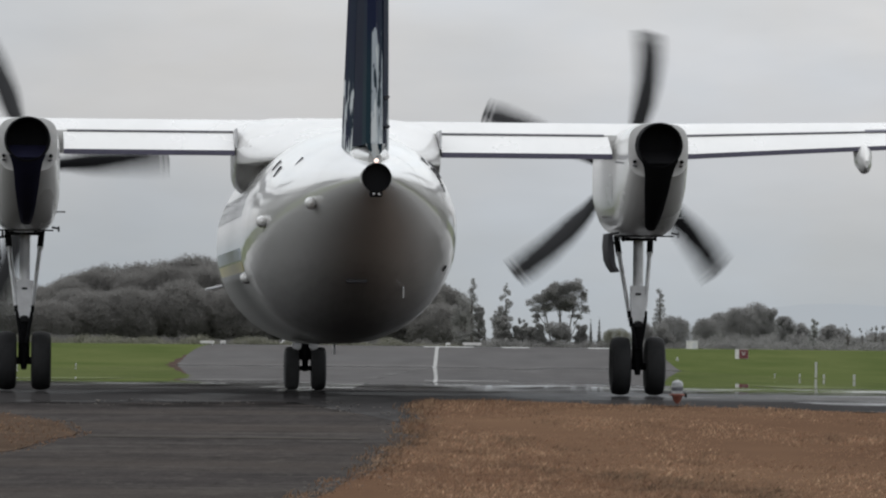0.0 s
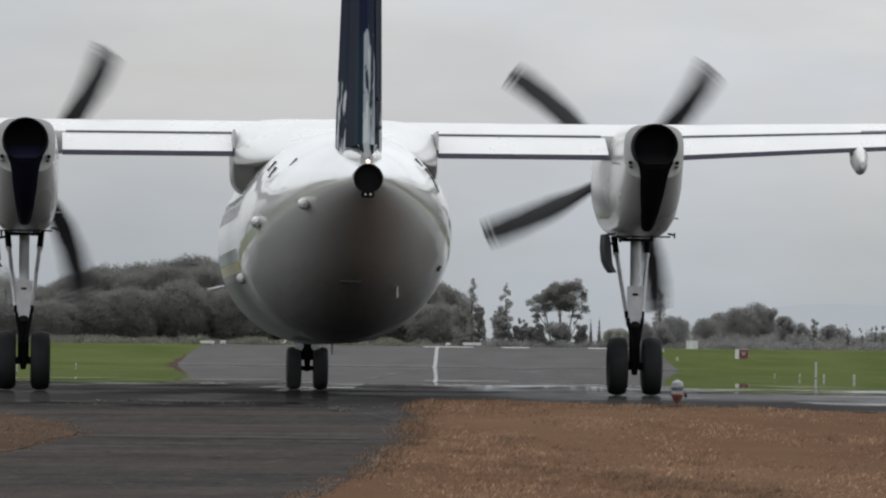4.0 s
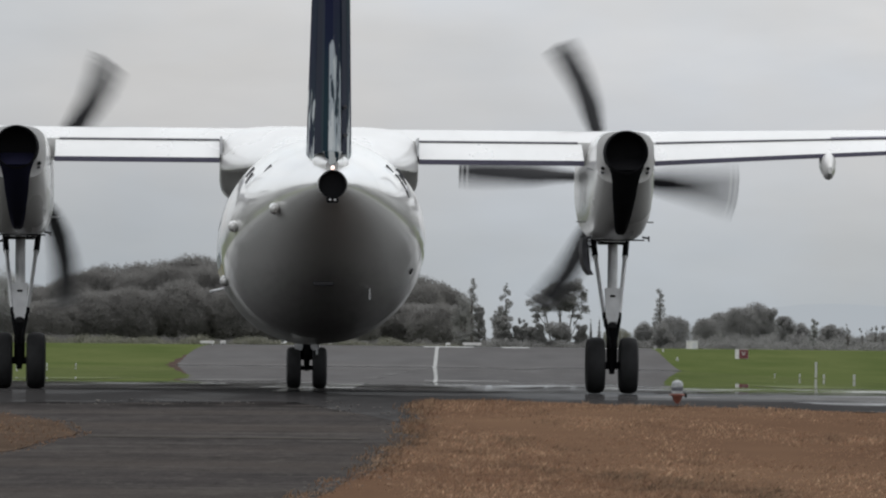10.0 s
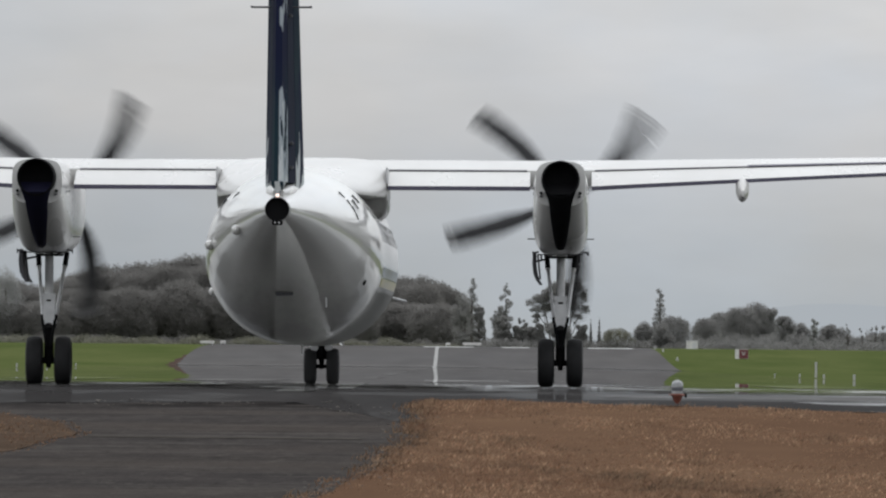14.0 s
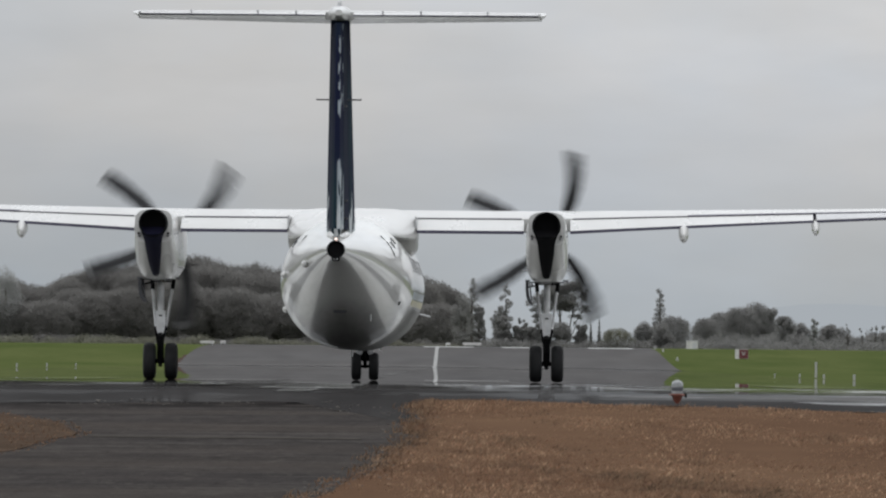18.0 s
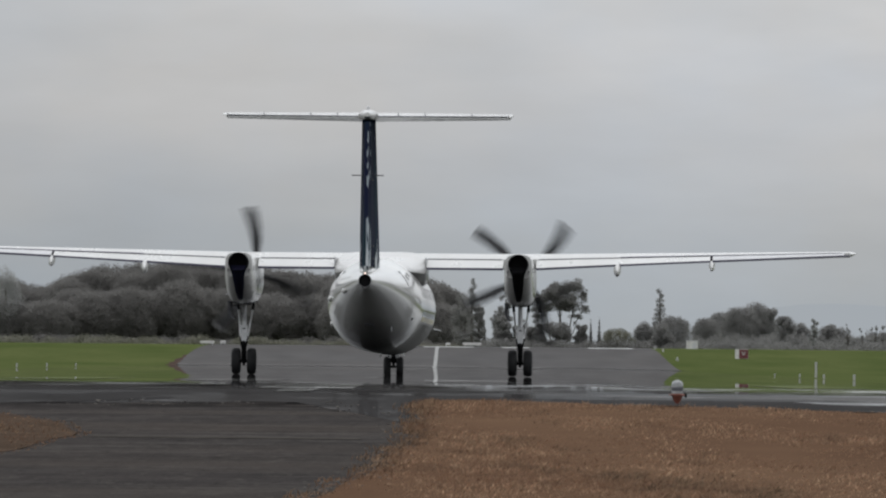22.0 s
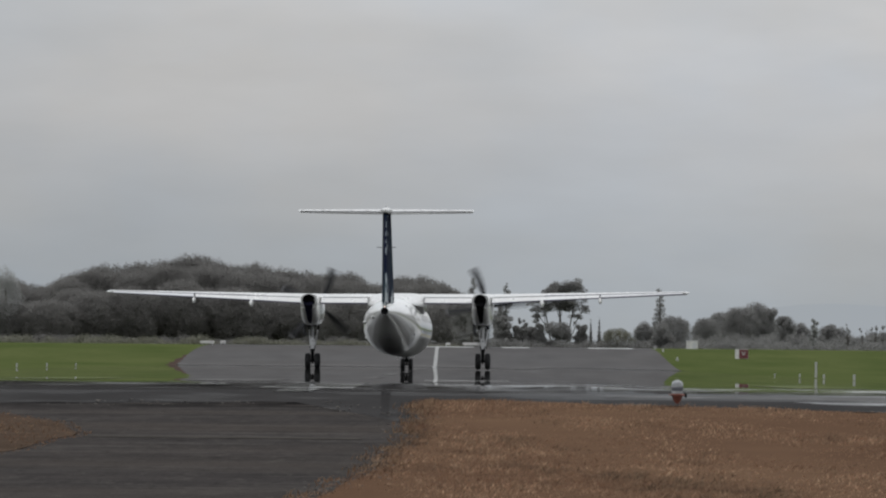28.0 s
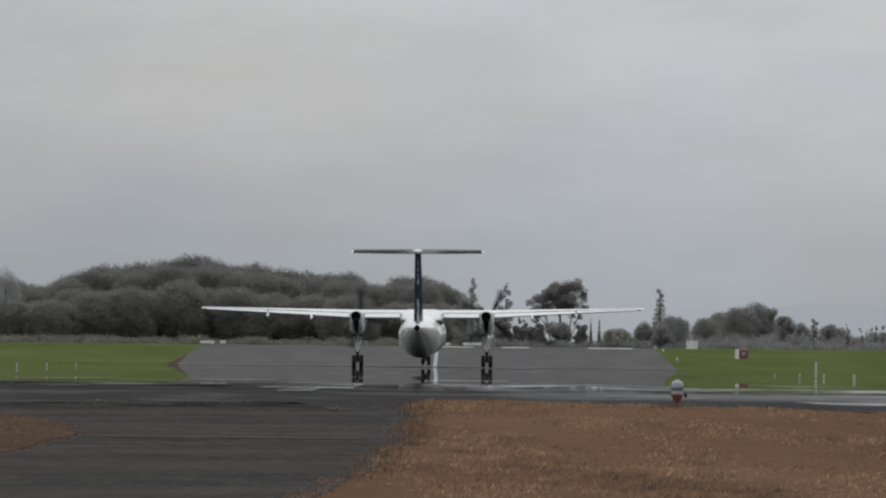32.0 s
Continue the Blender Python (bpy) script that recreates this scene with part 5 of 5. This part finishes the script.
    # blisters, mast and slot on the rear body
    for y, a in ((-8.4, 183), (-11.3, 195), (-4.6, 203)):
        p = body_point(y, a)
        part("blister", turned([(0.0, -0.24), (0.05, -0.2), (0.075, -0.08), (0.07, 0.06), (0.03, 0.2), (0.0, 0.22)], 16, "y"), WHITE, plane, "small white blister fairing", at=pose(p.x - 0.02, p.y, p.z))
    p = body_point(-9.3, 268)
    part("drain_slot", bevelled_box(0.26, 0.1, 0.05, 0.012), SEAM, plane, at=pose(p.x, p.y, p.z - 0.005, -13))
    p = body_point(-8.6, 300)
    part("drain_mast", loft([[(p.x + a, p.y - b, p.z - c) for a, b, c in ((-0.01, 0, d), (0.01, 0, d), (0.01, -0.1, d), (-0.01, -0.1, d))] for d in (-0.03, 0.1, 0.14)]), GREYPAINT, plane)
    p = body_point(-7.6, 333)
    part("static_port", turned([(0.0, -0.01), (0.04, -0.01), (0.04, 0.02), (0.0, 0.02)], 12, "x"), SOOT, plane, at=pose(p.x, p.y, p.z, 0, 27))
    part("belly_aerial", loft([[(-0.012, y0, z), (0.012, y0, z), (0.012, y1, z), (-0.012, y1, z)] for z, y0, y1 in ((0.66, -1.2, -0.8), (0.5, -1.25, -1.0))]), GREYPAINT, plane)
    part("roof_aerial", loft([[(-0.012, y0, z), (0.012, y0, z), (0.012, y1, z), (-0.012, y1, z)] for z, y0, y1 in ((3.3, -5.0, -4.6), (3.6, -5.15, -4.95))]), GREYPAINT, plane)
    for s in (-1, 1):
        part("air_data_probe", merge(rod((s * 1.2, 9.2, 1.45), (s * 1.42, 9.3, 1.40), 0.02, None, 8), rod((s * 1.42, 9.2, 1.40), (s * 1.42, 9.6, 1.40), 0.015, None, 8)), GREYPAINT, plane)


PLANE = build_airliner()
build_tail(PLANE)
build_details(PLANE)
PROPS = [propeller(PLANE, -GEAR_X), propeller(PLANE, GEAR_X)]
MAIN = [(wheel(PLANE, "main_wheel", s * GEAR_X + t * 0.225, 0, 0.385, 0.26), s * GEAR_X + t * 0.225, 0, 0.385) for s in (-1, 1) for t in (-1, 1)]
NOSE = [(wheel(PLANE, "nose_wheel", t * 0.19, 10.0, 0.305, 0.21), t * 0.19, 10.0, 0.305) for t in (-1, 1)]


# ---- small things beside the runway ----
def edge_lamp(x, y):
    ob = thing("runway_lamp", "runway edge lamp with a clear dome on a faded orange cone", "lamp", at=pose(x, y, height(x, y)))
    part("cone", turned([(0.014, -0.02), (0.018, 0.015), (0.048, 0.05), (0.066, 0.105), (0.06, 0.11), (0.0, 0.11)], 20), ORANGE, ob, "faded orange cone")
    part("collar", turned([(0.05, 0.105), (0.098, 0.11), (0.102, 0.12), (0.075, 0.132), (0.0, 0.132)], 24), ORANGE, ob)
    part("dome", turned([(0.060, 0.13), (0.070, 0.14), (0.066, 0.170), (0.070, 0.205), (0.072, 0.25), (0.060, 0.28), (0.034, 0.297), (0.0, 0.30)], 24), LAMPGLASS, ob, "pale glass dome")
    part("band", turned([(0.066, 0.168), (0.0725, 0.172), (0.0725, 0.208), (0.068, 0.213)], 24), SEAM, ob, "dark band inside the dome")
    part("clip", bevelled_box(0.03, 0.03, 0.05, 0.005, (0.105, 0, 0.112)), SOOT, ob)
    return ob


edge_lamp(2.89, 121.4)


def marker_post(x, y, tall, wide, group="marker posts"):
    ob = thing("marker_post", "short white marker post in the grass", "post", group, at=pose(x, y, height(x, y)))
    part("post", bevelled_box(wide, wide * 0.6, tall + 0.1, 0.01, (0, 0, tall / 2 - 0.05)), POSTGREY, ob)
    part("cap", bevelled_box(wide * 1.15, wide * 0.75, 0.03, 0.006, (0, 0, tall + 0.015)), GREYPAINT, ob)
    return ob


for x, y, h, w in ((16.2, 388, 0.20, 0.10), (16.2, 419, 0.15, 0.09), (16.3, 450, 0.12, 0.08), (16.2, 481, 0.08, 0.07), (17.0, 449, 0.68, 0.11), (-17.6, 407, 0.14, 0.07), (-17.6, 438, 0.13, 0.07), (-17.7, 475, 0.13, 0.07)):
    marker_post(x, y, h, w)


def red_sign(x, y):
    ob = thing("marker_board", "white and red marker board beside the runway", "sign", at=pose(x, y, height(x, y) - 0.02))
    part("board", bevelled_box(0.90, 0.08, 0.64, 0.012, (0, 0, 0.36)), SIGNWHITE, ob)
    part("red_panel", bevelled_box(0.62, 0.02, 0.60, 0.004, (0.13, -0.045, 0.36)), RED, ob, "red panel")
    for s in (-1, 1):
        part("mark", bevelled_box(0.06, 0.012, 0.26, 0.003), POSTGREY, ob, "pale slanting bar", at=pose(0.12 + 0.06 * s, -0.058, 0.40, 0, 22 * s, 0))
    for s in (-1, 1):
        part("leg", bevelled_box(0.05, 0.05, 0.3, 0.006, (s * 0.35, 0, 0.0)), GREYPAINT, ob)
    return ob


red_sign(20.25, 668)


def shed(x, y):
    ob = thing("hut", "small white equipment hut on the far grass", "hut", at=pose(x, y, height(x, y)))
    part("wall", bevelled_box(0.84, 0.7, 0.62, 0.015, (0, 0, 0.31)), SIGNWHITE, ob)
    part("roof", bevelled_box(0.92, 0.78, 0.05, 0.01, (0, 0, 0.645)), GREYPAINT, ob)
    part("door", bevelled_box(0.3, 0.02, 0.46, 0.005, (0.15, -0.355, 0.26)), GREYPAINT, ob)
    return ob


shed(18.7, 740)


def threshold_board(x, y, w, label):
    ob = thing("runway_marker", label, "marker", "runway edge markers", at=pose(x, y, height(x, y)))
    part("top", bevelled_box(w, 0.5 * min(w, 1), 0.2 * min(1, 2.2 * w), 0.015, (0, 0, 0.2)), SIGNWHITE, ob)
    for s in (-1, 1):
        part("foot", bevelled_box(0.06, 0.3, 0.2, 0.01, (s * w * 0.35, 0, 0.05)), GREYPAINT, ob)
    return ob


threshold_board(-16.9, 706, 1.0, "white runway edge marker board lying in the grass")
threshold_board(2.1, 716, 1.35, "low white marker board at the far end of the runway")
for x, y, w in ((-15.9, 712, 0.4), (0.35, 716, 0.34), (15.4, 690, 0.14), (15.7, 660, 0.14), (15.2, 706, 0.14)):
    threshold_board(x, y, w, "small white runway edge marker")


# ---- what moves ----
ROLL = [
    # seconds, across, along, heading, bank
    (0.0, -1.47, 129.39, 2.75, -0.03),
    (0.5, -1.47, 129.54, 2.54, -0.03),
    (1.0, -1.49, 129.66, 2.45, -0.02),
    (1.5, -1.50, 129.76, 2.38, -0.02),
    (2.0, -1.51, 129.83, 2.33, -0.02),
    (2.5, -1.51, 129.89, 2.36, -0.01),
    (3.0, -1.50, 129.90, 2.42, -0.01),
    (3.5, -1.50, 129.90, 2.44, -0.01),
    (4.0, -1.50, 129.90, 2.45, 0.00),
    (4.5, -1.50, 129.90, 2.45, 0.00),
    (5.0, -1.50, 129.90, 2.45, 0.00),
    (5.5, -1.50, 129.90, 2.44, 0.01),
    (6.0, -1.50, 129.90, 2.43, 0.01),
    (6.5, -1.50, 129.91, 2.43, 0.01),
    (7.0, -1.50, 129.99, 2.39, 0.02),
    (7.5, -1.52, 130.18, 2.31, 0.02),
    (8.0, -1.54, 130.53, 2.25, 0.02),
    (8.5, -1.57, 131.06, 2.15, 0.03),
    (9.0, -1.61, 131.82, 2.00, 0.03),
    (9.5, -1.66, 132.82, 1.78, 0.00),
    (10.0, -1.73, 134.08, 1.50, -0.04),
    (10.5, -1.80, 135.59, 1.21, -0.07),
    (11.0, -1.87, 137.38, 0.85, -0.10),
    (11.5, -1.94, 139.45, 0.56, -0.14),
    (12.0, -2.01, 141.83, 0.42, -0.17),
    (12.5, -2.07, 144.56, 0.27, -0.21),
    (13.0, -2.13, 147.67, -0.06, -0.25),
    (13.5, -2.17, 151.21, -0.49, -0.25),
    (14.0, -2.18, 155.22, -0.84, -0.25),
    (14.5, -2.17, 159.73, -0.95, -0.25),
    (15.0, -2.14, 164.76, -0.95, -0.22),
    (15.5, -2.11, 170.32, -0.88, -0.19),
    (16.0, -2.08, 176.39, -0.82, -0.16),
    (16.5, -2.04, 182.98, -0.80, -0.13),
    (17.0, -2.00, 190.06, -0.90, -0.10),
    (17.5, -1.94, 197.62, -1.01, -0.09),
    (18.0, -1.87, 205.66, -0.95, -0.08),
    (18.5, -1.81, 214.17, -0.70, -0.06),
    (19.0, -1.80, 223.16, -0.55, -0.05),
    (19.5, -1.84, 232.66, -0.67, -0.04),
    (20.0, -1.91, 242.65, -1.08, -0.04),
    (20.5, -1.94, 253.13, -1.48, -0.03),
    (21.0, -1.92, 264.09, -1.65, -0.03),
    (21.5, -1.86, 275.51, -1.63, -0.04),
    (22.0, -1.78, 287.39, -1.66, -0.05),
    (22.5, -1.67, 299.71, -1.70, -0.07),
    (23.0, -1.50, 312.48, -1.37, -0.08),
    (23.5, -1.32, 325.72, -0.58, -0.10),
    (24.0, -1.24, 339.45, 0.08, -0.12),
    (24.5, -1.31, 353.68, 0.08, -0.13),
    (25.0, -1.49, 368.40, -0.60, -0.13),
    (25.5, -1.66, 383.62, -1.21, -0.17),
    (26.0, -1.82, 399.32, -1.55, -0.21),
    (26.5, -1.95, 415.46, -1.72, -0.25),
    (27.0, -2.05, 432.00, -1.83, -0.29),
    (27.5, -2.11, 448.91, -1.96, -0.33),
    (28.0, -2.14, 466.13, -2.23, -0.37),
    (28.5, -2.02, 483.62, -2.09, -0.37),
    (29.0, -1.81, 501.35, -1.56, -0.36),
    (29.5, -1.62, 519.29, -1.43, -0.35),
    (30.0, -1.49, 537.41, -1.54, -0.34),
    (30.5, -1.39, 555.73, -1.49, -0.34),
    (31.0, -1.31, 574.22, -1.25, -0.33),
    (31.5, -1.27, 593.90, -1.15, -0.32),
    (32.0, -1.29, 614.20, -1.21, -0.32),
]
# seconds, turn of the port and the starboard propeller, within a quarter
TURN = [(0, 86, 31), (1, 88.5, 58), (2, 14, 8.5), (3, 29, 40.5), (6, 1.5, 86), (7, 65, 56), (8, 3.5, 79), (9, 8.5, 53), (10, 53, 3.5), (11, 20.5, 65), (12, 31.5, 18), (13, 71.5, 77.5),
        (14, 54.5, 62.5), (17, 21, 65.5), (18, 58.5, 39), (19, 17.5, 19.5), (20, 52, 66.5), (21, 71, 20), (22, 15.5, 54.5), (23, 57, 37.5), (24, 2.5, 84), (25, 29, 33), (28, 33, 82), (29, 85, 52), (30, 20, 5.5), (31, 30, 50.5), (32, 8, 34.5)]
SPIN = 1100
# seconds, engine speed against its idle
REVS = [(0, 1.0), (8, 1.0), (10, 1.2), (13, 1.55), (18, 2.1), (25, 2.4), (32, 2.4)]


def between(rows, t):
    for a, b in zip(rows, rows[1:]):
        if a[0] <= t <= b[0]:
            return a[1] + (b[1] - a[1]) * (t - a[0]) / (b[0] - a[0])
    return rows[-1][1]


def spin_rows(side):
    """The propeller's whole turn at each key."""
    keys, total = [(0, TURN[0][1 + side])], TURN[0][1 + side]
    for a, b in zip(TURN, TURN[1:]):
        d = b[1 + side] - a[1 + side]
        speed = SPIN * min(1.5, between(REVS, (a[0] + b[0]) / 2))
        total += d + 90 * round((speed * (b[0] - a[0]) - d) / 90)
        keys.append((b[0], total))
    return keys


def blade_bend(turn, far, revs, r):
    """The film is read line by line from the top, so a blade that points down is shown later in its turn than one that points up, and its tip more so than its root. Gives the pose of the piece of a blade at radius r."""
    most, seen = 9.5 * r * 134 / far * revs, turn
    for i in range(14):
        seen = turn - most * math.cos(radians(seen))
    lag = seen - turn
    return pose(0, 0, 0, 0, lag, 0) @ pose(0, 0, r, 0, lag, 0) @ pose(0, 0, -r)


# seconds, lift of the nose
PITCH = [(0, 0.0), (17, 0.0), (19, -0.12), (21, -0.3), (24, -0.4), (29, -0.5), (30, -0.35), (31, -0.15), (32, 0.7)]


def motions():
    walk(PLANE, [(t, pose(x, y, 0.012 - hollow(0, y), between(PITCH, t), bank, turn)) for t, x, y, turn, bank in ROLL])
    along = [(r[0], r[2] + HUB[0]) for r in ROLL]
    for side, (hub, hub_blades) in enumerate(PROPS):
        keys = spin_rows(side)
        x = GEAR_X * (2 * side - 1)
        walk(hub, [(i / 30, pose(x, HUB[0], HUB[1], 0, between(keys, i / 30) % 360, 0)) for i in range(961)])
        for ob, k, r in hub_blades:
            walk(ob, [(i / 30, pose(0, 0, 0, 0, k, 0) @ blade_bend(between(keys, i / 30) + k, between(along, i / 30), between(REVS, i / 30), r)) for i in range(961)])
    hinge = Matrix.Translation((0, -12.42, 7.22))
    for ob in ELEVATORS:
        walk(ob, [(t, hinge @ pose(0, 0, 0, a) @ hinge.inverted()) for t, a in ((0, 0), (29.5, 0), (30.3, -3), (31, -11), (31.5, -16), (32, -16))])
    post = Matrix.Translation((0, -12.96, 0)) @ pose(0, 0, 0, -2.4)
    for ob in RUDDERS:
        walk(ob, [(t, post @ pose(0, 0, 0, 0, 0, a) @ post.inverted()) for t, a in ((0, -4), (8.5, -4), (11, -3), (13.5, 0), (32, 0))])
    way = [(r[0], r[2]) for r in ROLL]
    for tyre, x, y, r in MAIN + NOSE:
        rows, turn, last = [], 0.0, between(way, 0)
        for i in range(481):
            here = between(way, i / 15)
            turn += min(80.0, math.degrees((here - last) / r))
            last = here
            rows.append((i / 15, pose(x, y, r, -turn % 360, 0, 0)))
        walk(tyre, rows)


motions()
